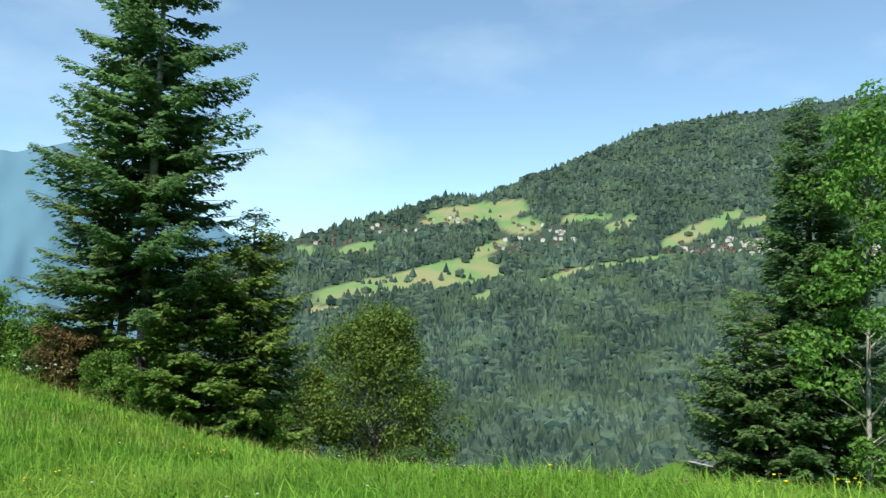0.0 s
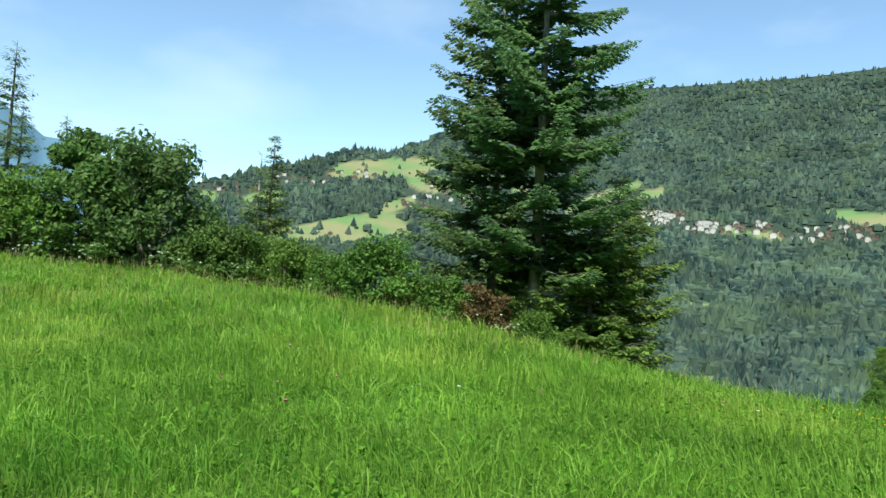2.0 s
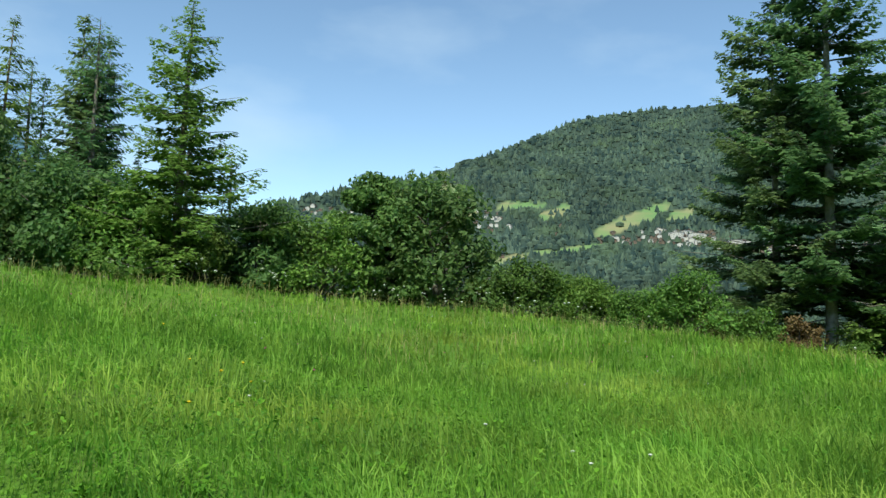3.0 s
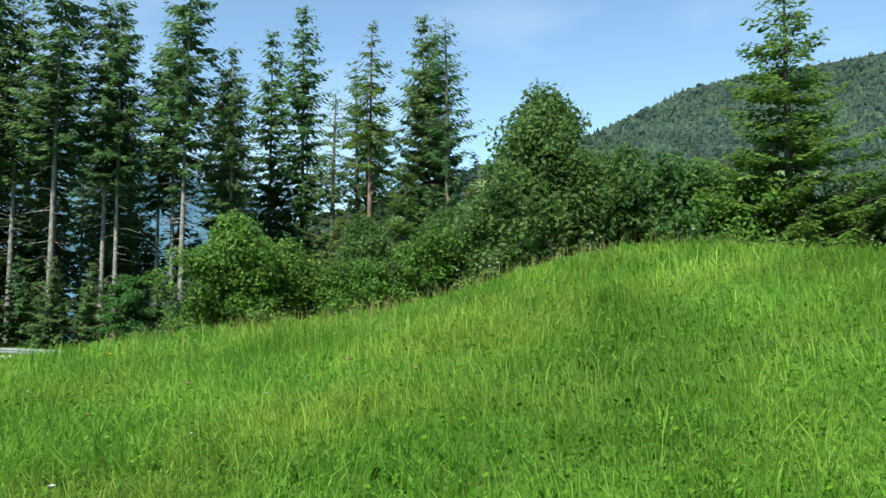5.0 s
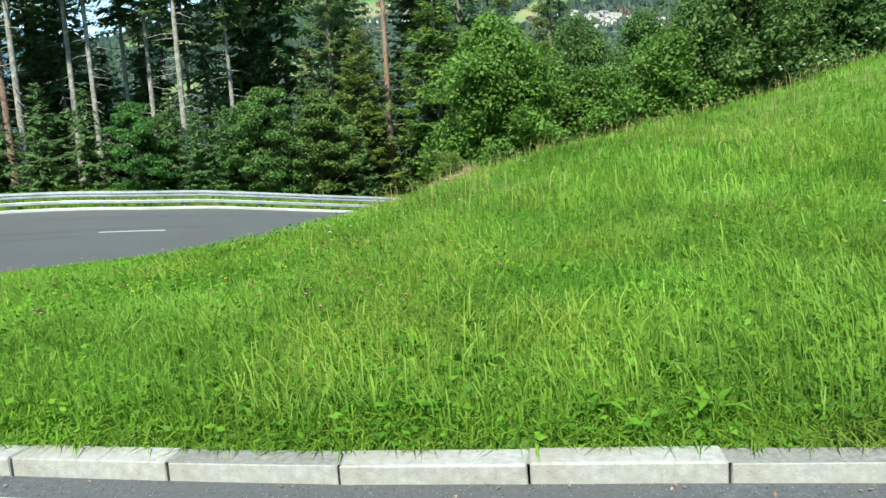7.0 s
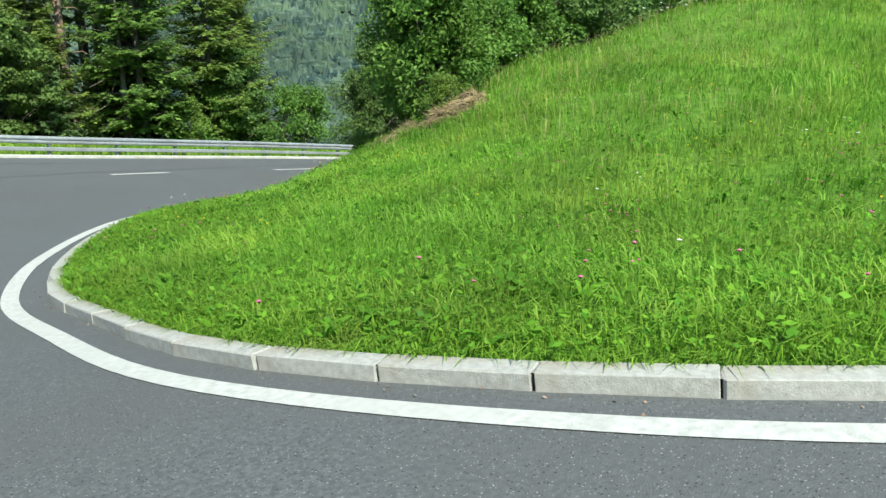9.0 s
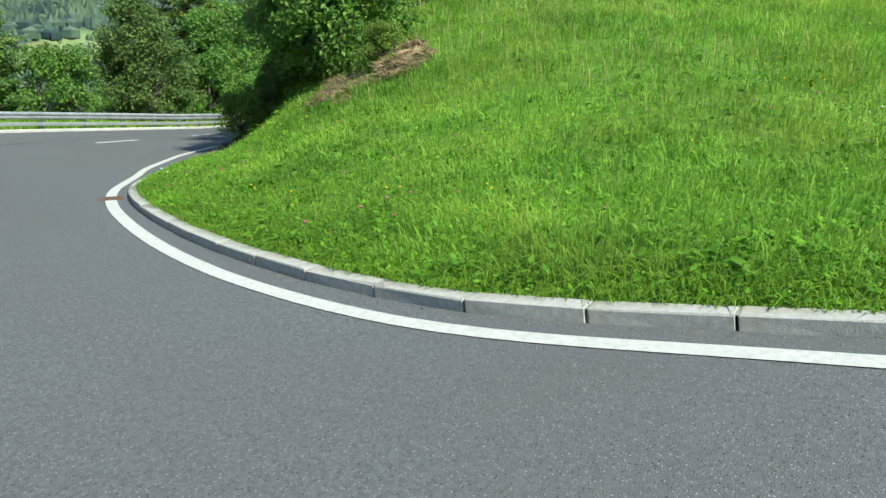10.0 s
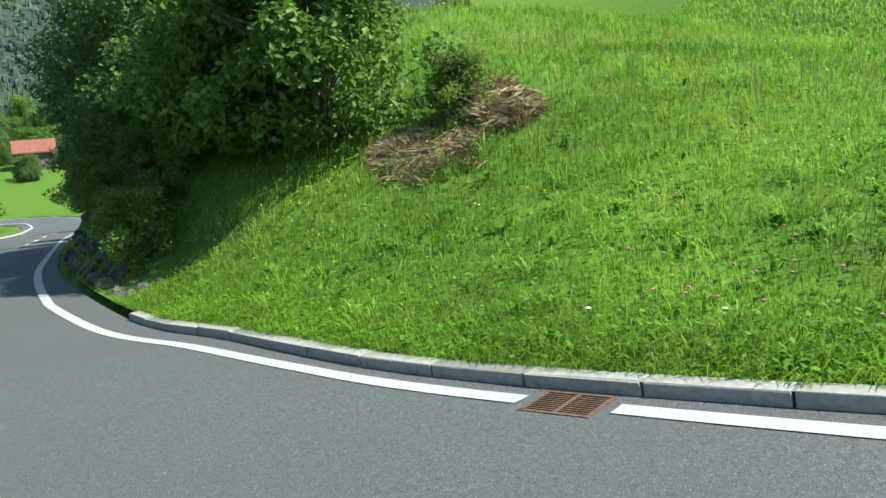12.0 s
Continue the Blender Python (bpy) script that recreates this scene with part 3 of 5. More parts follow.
for k_ in range(tiers):
    u_ = k_ / (tiers - 1)
    for p, q in zip(ra, re):
        spur = noise.noise(Vector((p * 0.32 + u_ * 1.3, u_ * 2.0, 4.0))) + 0.45 * noise.noise(Vector((p * 0.9 - u_ * 2.0, u_ * 4.5, 9.0)))
        RR = 3500 + 900 * u_ + 80 * spur * math.sin(math.pi * u_)
        h_ = -150 + (ORIGIN[2] + 4400 * math.tan(radians(q)) + 150) * u_
        rv.append((ORIGIN[0] + RR * math.sin(radians(p)), ORIGIN[1] + RR * math.cos(radians(p)), h_))
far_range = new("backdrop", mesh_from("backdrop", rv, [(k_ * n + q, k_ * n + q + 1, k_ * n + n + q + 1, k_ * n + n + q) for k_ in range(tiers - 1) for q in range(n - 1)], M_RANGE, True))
tagged(far_range, "distant mountain range coloured hazy blue beyond the valley", "mountain range", kind="structure")

# ---- trees ----
def tube(path_pts, radii, seg, V, T):
    """Adds a tapered tube through the points to the vertex and triangle lists."""
    start = len(V)
    for q, (p, r) in enumerate(zip(path_pts, radii)):
        p = Vector(p)
        nxt = Vector(path_pts[min(q + 1, len(path_pts) - 1)]) - Vector(path_pts[max(q - 1, 0)])
        nxt.normalize()
        side = nxt.cross(Vector((0.31, 0.95, 0.1)))
        side.normalize()
        up = nxt.cross(side)
        for a_ in range(seg):
            v = p + (side * math.cos(a_ * 6.2832 / seg) + up * math.sin(a_ * 6.2832 / seg)) * r
            V.append(tuple(v))
    for q in range(len(path_pts) - 1):
        for a_ in range(seg):
            b_ = (a_ + 1) % seg
            i0 = start + q * seg
            T.append((i0 + a_, i0 + b_, i0 + seg + b_))
            T.append((i0 + a_, i0 + seg + b_, i0 + seg + a_))


def make_spruce(h, r, seed, clear=0.05, gap=0.42, dense=1.0, twig=0.5, mat_leaf=M_SPRUCE, mat_bark=M_BARK, thin=0.0, trunk_r=None, label="", dead=False, power=0.85, spray=0.17, up=0.0, fine=False):
    """A conifer: trunk with whorls of drooping limbs that carry flat sprays of needles."""
    rg = np.random.default_rng(seed)
    top = new("spruce_tree")
    tr = trunk_r or h * 0.012 + 0.04
    V, T = [], []
    bend = rg.uniform(-0.012, 0.012, 2) * h
    pts = [(bend[0] * (u ** 2), bend[1] * (u ** 2), h * u * 0.985) for u in np.linspace(0, 1, 9)]
    tube(pts, [tr * (1 - u) ** 0.8 * (1.25 if u == 0 else 1) + 0.012 for u in np.linspace(0, 1, 9)], 8, V, T)
    LV, LT = [], []
    BV, BT = [], []
    lobe = rg.uniform(0, 6.28)
    z = h * clear
    while z < h * 0.985:
        u = z / h
        uu = (u - clear) / (1 - clear)
        reach = r * ((1 - uu) ** power) * (0.55 + 0.45 * min(1, uu * 6 + 0.3)) + 0.12
        count = int(rg.integers(5, 8) * (0.7 + 0.5 * (1 - uu)))
        a0 = rg.uniform(0, 6.28)
        for b in range(count):
            if rg.uniform() < thin:
                continue
            a_ = a0 + b * 6.283 / count + rg.uniform(-0.35, 0.35)
            ln = reach * rg.uniform(0.58, 1.12) * (1 + 0.14 * math.sin(a_ * 2 + lobe + uu * 9))
            zz = z + rg.uniform(-gap / 2, gap / 2)
            ca, sa = math.cos(a_), math.sin(a_)
            droop = rg.uniform(0.10, 0.42) * (1 - uu * 0.9) - 0.35 * uu * rg.uniform(0.5, 1) - up
            cx, cy = bend[0] * u * u, bend[1] * u * u
            node = lambda q: np.array((cx + ca * ln * q, cy + sa * ln * q, zz - droop * ln * (q * 1.25 - 0.55 * q * q) + 0.16 * ln * q ** 3))
            tube([node(0), node(0.45), node(1.0)], [0.012 + 0.010 * ln, 0.008 + 0.004 * ln, 0.005], 3, BV, BT)
            steps = max(3, int(ln / 0.17 * dense))
            for q in np.linspace(0.10, 1.02, steps):
                c = node(min(q, 1.0))
                w = twig * (0.35 + 0.65 * math.sin(math.pi * min(0.98, 0.25 + 0.7 * q))) * min(1.0, 0.4 + ln * 0.35)
                for side in (-1, 1, 0):
                    ang_ = a_ + side * rg.uniform(0.55, 1.15)
                    tl = w * rg.uniform(0.6, 1.15) * (0.8 if side == 0 else 1)
                    fall = rg.uniform(0.0, 0.5) if side else rg.uniform(0.5, 1.1)
                    tip = c + np.array((math.cos(ang_) * tl, math.sin(ang_) * tl, -fall * tl))
                    if fine:
                        # a twig with short side sprays: ragged, feathered edges
                        for f_, turn_ in ((0.22, 0.75), (0.38, -0.75), (0.55, 0.65), (0.70, -0.65), (0.80, 0.0)):
                            root = c + (tip - c) * f_
                            a2 = ang_ + turn_ * rg.uniform(0.6, 1.3)
                            l2 = tl * rg.uniform(0.34, 0.62) * (1.15 - 0.4 * f_)
                            end = root + np.array((math.cos(a2) * l2, math.sin(a2) * l2, -rg.uniform(-0.15, 0.55) * l2))
                            w2 = l2 * spray * rg.uniform(0.9, 1.4)
                            qx, qy = -math.sin(a2) * w2, math.cos(a2) * w2
                            m2 = root * 0.45 + end * 0.55
                            s0, tilt = len(LV), rg.uniform(-0.7, 0.7) * w2
                            LV.extend([tuple(root), (m2[0] + qx, m2[1] + qy, m2[2] + tilt), tuple(end), (m2[0] - qx, m2[1] - qy, m2[2] - tilt)])
                            LT.extend([(s0, s0 + 1, s0 + 2), (s0, s0 + 2, s0 + 3)])
                        continue
                    wd = tl * rg.uniform(0.75, 1.3) * spray
                    px, py = -math.sin(ang_) * wd, math.cos(ang_) * wd
                    m_ = c * 0.5 + tip * 0.5
                    s0 = len(LV)
                    tilt = rg.uniform(-0.6, 0.6) * wd
                    LV.extend([tuple(c), (m_[0] + px, m_[1] + py, m_[2] + tilt), tuple(tip), (m_[0] - px, m_[1] - py, m_[2] - tilt)])
                    LT.extend([(s0, s0 + 1, s0 + 2), (s0, s0 + 2, s0 + 3)])
        z += gap * rg.uniform(0.75, 1.25) * (1.0 - 0.45 * uu)
    part_mesh("trunk", mesh_quick("spruce_trunk", V, T, mat_bark, True), top)
    if clear > 0.2:
        zz = h * 0.06
        DV, DT = [], []
        while zz < h * clear:
            a_, ln = rg.uniform(0, 6.28), rg.uniform(0.35, 1.7)
            u_ = zz / h
            c0 = (bend[0] * u_ * u_, bend[1] * u_ * u_, zz)
            rise = rg.uniform(-0.12, 0.1)
            tube([c0, (c0[0] + math.cos(a_) * ln * 0.5, c0[1] + math.sin(a_) * ln * 0.5, zz + rise * ln), (c0[0] + math.cos(a_ + 0.2) * ln, c0[1] + math.sin(a_ + 0.2) * ln, zz - 0.18 * ln)], [0.028, 0.018, 0.007], 4, DV, DT)
            zz += rg.uniform(0.12, 0.45)
        tagged(part_mesh("deadwood", mesh_quick("deadwood", DV, DT, mat_bark, True), top, "bare dead side twigs"), kind="stuff")
    tagged(part_mesh("limbwork", mesh_quick("spruce_limbs", BV, BT, M_BARK, True), top), kind="stuff")
    part_mesh("crown", mesh_quick("spruce_crown", LV, LT, mat_leaf), top)
    return tagged(top, label, "tree")


def make_broadleaf(h, r, seed, clear=0.15, leaves=9000, leaf=0.16, clumps=130, mat_leaf=M_LEAF, mat_bark=M_BARK, stems=1, shape=1.0, name="leafy_tree", label="", category="tree", trunk_r=None, flat=0.75):
    """A broad-leaved tree or shrub: trunk, limbs to every clump, many single leaves."""
    rg = np.random.default_rng(seed)
    top = new(name)
    tr = trunk_r or (0.03 + h * 0.014)
    V, T = [], []
    axes_ = []
    for s_ in range(stems):
        lean = rg.uniform(-0.16, 0.16, 2) * h * (0.35 if stems == 1 else 1.6)
        off = rg.uniform(-0.3, 0.3, 2) * (0 if stems == 1 else r * 0.6)
        pts = [(off[0] + lean[0] * u, off[1] + lean[1] * u, h * 0.9 * u) for u in np.linspace(0, 1, 6)]
        tube(pts, [tr * (1 - 0.85 * u) for u in np.linspace(0, 1, 6)], 7, V, T)
        axes_.append((off, lean))
    cen, size = [], []
    for c in range(clumps):
        u = clear + (1 - clear) * rg.uniform(0, 1) ** (1.25 if shape > 1.5 else 0.85)
        uu = (u - clear) / (1 - clear)
        prof = math.sin(math.pi * min(1, 0.18 + 0.80 * uu)) ** 0.7 * (1 - 0.35 * uu * shape)
        if shape > 1.5:
            prof = (1 - uu) ** 0.8 + 0.1
        a_ = rg.uniform(0, 6.283)
        d = r * prof * math.sqrt(rg.uniform(0.15, 1)) * rg.uniform(0.8, 1.15)
        d *= 0.8 + 0.75 * noise.noise(Vector((math.cos(a_) * 1.3, math.sin(a_) * 1.3, u * 3.5 + seed)))
        off, lean = axes_[c % stems]
        x0, y0 = off[0] + lean[0] * u * 0.9, off[1] + lean[1] * u * 0.9
        p = np.array((x0 + math.cos(a_) * d, y0 + math.sin(a_) * d, h * u * rg.uniform(0.93, 1.03)))
        cen.append(p)
        size.append(r * rg.uniform(0.16, 0.30) * (0.35 + 0.65 * prof if shape > 1.5 else 1))
        zb = max(0.05, p[2] - d * rg.uniform(0.5, 0.9) - 0.1)
        ub = min(1, zb / (h * 0.9))
        root = np.array((off[0] + lean[0] * ub, off[1] + lean[1] * ub, zb))
        tube([root, root * 0.5 + p * 0.5 + np.array((0, 0, 0.08 * d)), p], [0.012 + d * 0.010, 0.01 + d * 0.004, 0.006], 3, V, T)
    cen, size = np.array(cen), np.array(size)
    pick = rg.integers(0, clumps, leaves)
    dirs = rg.normal(size=(leaves, 3))
    dirs /= np.linalg.norm(dirs, axis=1)[:, None]
    rad = rg.uniform(0.25, 1.0, leaves) ** 0.6
    pos = cen[pick] + dirs * (rad * size[pick])[:, None] * np.array((1, 1, flat))
    pos[:, 2] = np.maximum(pos[:, 2], 0.06)
    nrm = dirs * 0.6 + rg.normal(size=(leaves, 3)) * 0.6 + np.array((0, 0, 0.5))
    nrm /= np.linalg.norm(nrm, axis=1)[:, None]
    t1 = np.cross(nrm, rg.normal(size=(leaves, 3)))
    t1 /= np.linalg.norm(t1, axis=1)[:, None]
    t2 = np.cross(nrm, t1)
    ls = leaf * rg.uniform(0.6, 1.3, leaves)[:, None]
    lv = np.stack([pos - t1 * ls * 0.6, pos + t2 * ls * 0.34 + nrm * ls * 0.1, pos + t1 * ls * 0.6, pos - t2 * ls * 0.34 + nrm * ls * 0.1], 1)
    b = np.arange(leaves)[:, None] * 4
    lt = np.concatenate([b + np.array([0, 1, 2]), b + np.array([0, 2, 3])])
    part_mesh("trunk" if stems == 1 else "stem", mesh_quick("leafy_trunk", V, T, mat_bark, True), top)
    part_mesh("crown", mesh_quick("leafy_crown", lv.reshape(-1, 3), lt, mat_leaf), top)
    return tagged(top, label, category)


def put(ob, x, y, sink=0.05, turn=0.0, size=1.0, z=None):
    zz = float(ground_z(x, y)[0]) if z is None else z
    ob.matrix_basis = pose(x, y, zz - sink, 0, 0, turn) @ Matrix.Scale(size, 4)
    return ob


def put_copy(ob, x, y, sink=0.05, turn=0.0, size=1.0, z=None, label=""):
    zz = float(ground_z(x, y)[0]) if z is None else z
    c = copy_thing(ob, Matrix.Identity(4))
    c.matrix_basis = pose(x, y, zz - sink, 0, 0, turn) @ Matrix.Scale(size, 4)
    return tagged(c, label)


# spruces at the meadow's edge
put(make_spruce(18.0, 3.9, 11, 0.21, 0.46, 1.5, 0.62, mat_bark=M_BIRCH, thin=0.38, power=0.5, spray=0.25, fine=True, label="tall dark spruce with a pale bare trunk at the meadow edge", trunk_r=0.21), -9.84, 25.4)
put(make_spruce(14.2, 4.0, 12, 0.2, 0.48, 1.5, 0.62, mat_bark=M_BIRCH, thin=0.4, power=0.6, spray=0.25, fine=True, label="dark spruce growing close beside a taller one", trunk_r=0.17), -11.05, 26.6)
put(make_spruce(6.6, 2.7, 15, 0.0, 0.36, 1.2, 0.62, M_SPRUCE_LIGHT, label="bushy yellowish green young spruce below two taller ones", power=0.6, spray=0.27, fine=True), -8.1, 24.9, 0.3)
put(make_spruce(8.6, 2.9, 17, 0.0, 0.36, 1.2, 0.62, M_SPRUCE_LIGHT, label="dense young spruce with a short bare leader", power=0.55, spray=0.26, fine=True), -6.7, 26.6, 0.3)
put(make_spruce(20.2, 5.0, 13, 0.0, 0.46, 1.1, 0.80, label="broad dark spruce standing on the slope below the meadow", power=0.72, spray=0.25, fine=True), 15.2, 31.8)
put(make_spruce(11.4, 4.0, 18, 0.0, 0.44, 1.1, 0.75, label="lower dark spruce beside a taller one on the slope", power=0.7, spray=0.25, fine=True), 12.2, 31.0)
put(make_broadleaf(18.8, 3.0, 41, 0.25, 11500, 0.20, 90, M_LEAF, M_BIRCH, label="slender pale-barked tree with loose bright green leaves", shape=0.4, trunk_r=0.13), 15.2, 28.2)
put(make_broadleaf(9.6, 5.2, 42, 0.05, 30000, 0.18, 170, M_LEAF_OLIVE, label="round olive green tree growing on the slope below", shape=0.6), -4.3, 52.0, z=-7.0, size=1.155)
put(make_broadleaf(6.0, 2.6, 45, 0.1, 8000, 0.16, 60, M_LEAF_OLIVE, label="small olive green tree beside a larger one", shape=0.6), -8.6, 51.5, z=-6.8, size=1.15)
put(make_spruce(15.5, 4.0, 16, 0.02, 0.48, 0.9, 0.65, M_SPRUCE_LIGHT, power=1.0, thin=0.05, spray=0.25, fine=True, label="slim spruce rising from the slope behind the shrubs"), -20.77, 48.2, z=-4.2)
put(make_spruce(9.4, 3.3, 43, 0.04, 0.42, 1.1, 0.5, M_LARCH, thin=0.1, power=0.85, spray=0.30, up=0.05, fine=True, label="light green conifer with open tiers of branches"), -30.8, 25.1)

# forest behind the guardrail
forest_a = put(make_spruce(23.5, 2.9, 21, 0.46, 0.5, 0.75, 0.65, thin=0.15, power=0.5, mat_bark=M_BIRCH, trunk_r=0.16, spray=0.22, label="tall forest spruce with a long bare pale trunk"), -56.76, 45.3)
forest_b = put(make_spruce(24.5, 3.3, 22, 0.25, 0.5, 0.7, 0.68, thin=0.1, power=0.6, trunk_r=0.18, spray=0.25, label="tall slender forest spruce with a dense dark crown"), -51.4, 52.2)
forest_c = put(make_spruce(21, 3.2, 24, 0.10, 0.55, 0.7, 0.65, thin=0.15, power=0.75, trunk_r=0.16, spray=0.25, label="dark forest spruce branched almost to the ground"), -47.5, 55)
pine = put(make_spruce(21, 2.8, 23, 0.58, 0.55, 0.8, 0.7, thin=0.25, mat_bark=M_BARK_RED, mat_leaf=M_SPRUCE_LIGHT, trunk_r=0.2, label="tall pine with a reddish bare trunk and dead side twigs"), -46.2, 46.6)
sparse = put(make_spruce(22.5, 3.2, 25, 0.12, 0.66, 0.8, 0.6, thin=0.2, power=0.6, up=0.08, label="thin spruce with sparse upswept branches"), -41.6, 48.2)
put(make_spruce(9, 0.9, 26, 0.9, 0.5, 0.7, 0.4, thin=0.5, trunk_r=0.15, label="bare broken trunk at the forest edge"), -44.6, 44.6)
for x_, y_, sc_, which in (
        (-68.0, 44.9, 1.0, forest_a), (-67.2, 46.0, 0.95, forest_a), (-64.1, 44.8, 1.05, forest_a), (-62.1, 46.8, 0.98, forest_a), (-61.0, 46.2, 0.9, forest_a), (-58.6, 48.5, 0.9, forest_a),
        (-54.4, 46.8, 0.8, forest_a), (-43.2, 49.8, 0.95, forest_b), (-36.1, 48.6, 0.86, sparse), (-34.0, 52.0, 0.74, sparse), (-42.7, 52.3, 1.0, forest_a), (-65.5, 47.5, 0.95, pine), (-60.0, 49.6, 0.85, forest_a), (-66.3, 49.0, 0.9, forest_a),
        (-40.0, 51.5, 0.72, forest_c), (-34.5, 51.5, 0.66, forest_c), (-38.0, 55.0, 0.78, sparse), (-49.0, 49.6, 0.8, sparse)):
    put_copy(which, x_, y_, 0.05, rng.uniform(0, 360), sc_)
kinds = (forest_b, forest_c, sparse, forest_a)
for row, y0 in enumerate((53, 61)):
    for k_ in range(18):
        x_ = -92 + k_ * 3.2 + rng.uniform(-1.3, 1.3)
        y_ = y0 + rng.uniform(-1.8, 1.8) - (x_ + 55) * 0.05
        if x_ > -39 - row * 2 or (row == 0 and k_ % 3 == 1) or (row == 1 and k_ % 2):
            continue
        put_copy(kinds[(k_ + row) % 4], x_, y_, 0.1, rng.uniform(0, 360), rng.uniform(0.8, 1.1))
for x_, y_, sc_, which in ((-73, 43.5, 0.95, forest_c), (-78, 41, 0.95, forest_c), (-77, 45, 1, forest_a), (-83, 42, 1, forest_b), (-88, 36, 1, forest_c), (-85, 28, 1, forest_b), (-90, 20, 1.0, forest_b)):
    put_copy(which, x_, y_, 0.05, rng.uniform(0, 360), sc_)

thicket = put(make_spruce(10.5, 2.9, 28, 0.0, 0.5, 0.5, 0.8, thin=0.1, power=0.7, spray=0.28, label="young dark spruce under the taller forest trees"), -59.5, 51.5)
for k_ in range(20):
    x_ = -92 + (k_ % 20) * 2.8 + rng.uniform(-0.8, 0.8)
    if x_ < -40 - 4 * (k_ // 20):
        put_copy(thicket, x_, 51 + 10 * (k_ // 20) + rng.uniform(-1.2, 2.5) - (x_ + 55) * 0.05, 0.1, rng.uniform(0, 360), rng.uniform(0.7, 1.15) * (1 + 0.5 * (k_ // 20)))

for x_, y_, sc_, which in ((-70.5, 47.5, 1.0, thicket), (-74, 48, 1.1, thicket), (-76.5, 50.5, 1.2, thicket), (-72, 52, 1.3, thicket), (-79.5, 48, 1.2, thicket), (-81, 53, 1.3, thicket), (-71.2, 50, 1.0, forest_b), (-75.2, 52.5, 1.0, forest_b),
                          (-69.4, 52.5, 1.0, forest_c), (-72.5, 46.5, 0.9, forest_c), (-80, 46.5, 1.0, forest_b), (-84, 48, 1.0, forest_c), (-67.5, 50.5, 1.2, thicket), (-63.5, 51, 1.2, thicket), (-78, 56, 1.0, forest_b)):
    put_copy(which, x_, y_, 0.1, rng.uniform(0, 360), sc_)

# shrubs and young trees, light and dark
shrub = put(make_broadleaf(2.6, 1.7, 31, 0.02, 9000, 0.10, 110, M_LEAF, stems=4, name="shrub", label="dense green leafy shrub on the meadow edge", category="shrub"), -15.2, 25.2)
shrub_dark = put(make_broadleaf(3.0, 1.9, 32, 0.02, 10000, 0.11, 100, M_LEAF_DARK, stems=4, name="shrub", label="dense dark green shrub on the bank", category="shrub"), -36, 26.5)
shrub_pale = put(make_broadleaf(2.4, 1.5, 33, 0.02, 6000, 0.11, 80, M_LEAF_PALE, stems=4, name="shrub", label="pale green shrub with silvery leaves", category="shrub"), -19.6, 26.0)
young = put(make_broadleaf(4.6, 2.1, 34, 0.06, 15000, 0.13, 95, M_LEAF_FOREST, stems=1, flat=0.42, name="young_tree", label="bushy bright green young tree", category="tree", shape=1.1), -52.5, 43.0, size=1.15)
put(make_broadleaf(4.2, 2.1, 37, 0.03, 24000, 0.11, 150, M_LEAF, stems=1, name="young_tree", label="dense green young tree on the bank above the dry grass", category="tree", shape=0.8), -46.9, 23.75)
put(make_broadleaf(3.6, 2.0, 38, 0.03, 17000, 0.11, 120, M_LEAF, stems=1, name="young_tree", label="bushy green young tree on the bank", category="tree", shape=1.0), -45.6, 25.0)
big_dark = put(make_broadleaf(7.4, 3.5, 35, 0.03, 34000, 0.15, 200, M_LEAF_DARK, name="leafy_tree", label="dense dark green tree at the top of the bank", shape=0.9), -37.6, 26.4)
for which, x_, y_, sc_ in (
        (shrub, -13.0, 25.0, 0.8), (shrub, -17.3, 26.2, 0.9), (shrub, -16.3, 25.4, 0.72), (shrub_pale, -14.2, 24.9, 0.7), (shrub, -18.6, 26.2, 0.85), (shrub_pale, -20.4, 25.8, 0.8), (shrub, -12.2, 25.6, 0.75), (shrub_dark, -22.6, 27.4, 1.75), (young, -24.6, 27.6, 1.2), (shrub, -26.6, 26.8, 1.3), (shrub_dark, -28.4, 26.6, 1.2),
        (shrub, -32.8, 25.2, 1.5), (shrub_dark, -34.6, 25.8, 1.6), (big_dark, -35.0, 27.2, 0.8), (big_dark, -39.6, 26.2, 0.6), (shrub, -41.7, 25.6, 1.2), (shrub, -43.3, 25.2, 0.9),
        (shrub_pale, -30.0, 24.6, 0.8), (shrub_pale, -12.0, 24.2, 0.6), (shrub, -10.4, 24.0, 0.65), (shrub, -8.6, 23.9, 0.6), (shrub, -11.2, 25.4, 0.75), (shrub_dark, -12.6, 26.2, 0.7), (shrub, -9.4, 24.7, 0.6), (shrub, -5.6, 25.6, 0.7), (shrub_pale, -21.2, 26.6, 0.8),
        (shrub_dark, -45.0, 25.4, 0.8), (big_dark, -43.4, 26.2, 0.55), (shrub_dark, -42.2, 26.2, 0.8), (big_dark, -41.0, 27.2, 0.6), (big_dark, -38.6, 28.2, 0.65), (big_dark, -36.2, 29.2, 0.65),
        (big_dark, -33, 30.6, 0.6), (shrub, -48.3, 21.9, 0.35)):
    put_copy(which, x_, y_, 0.08, rng.uniform(0, 360), sc_)
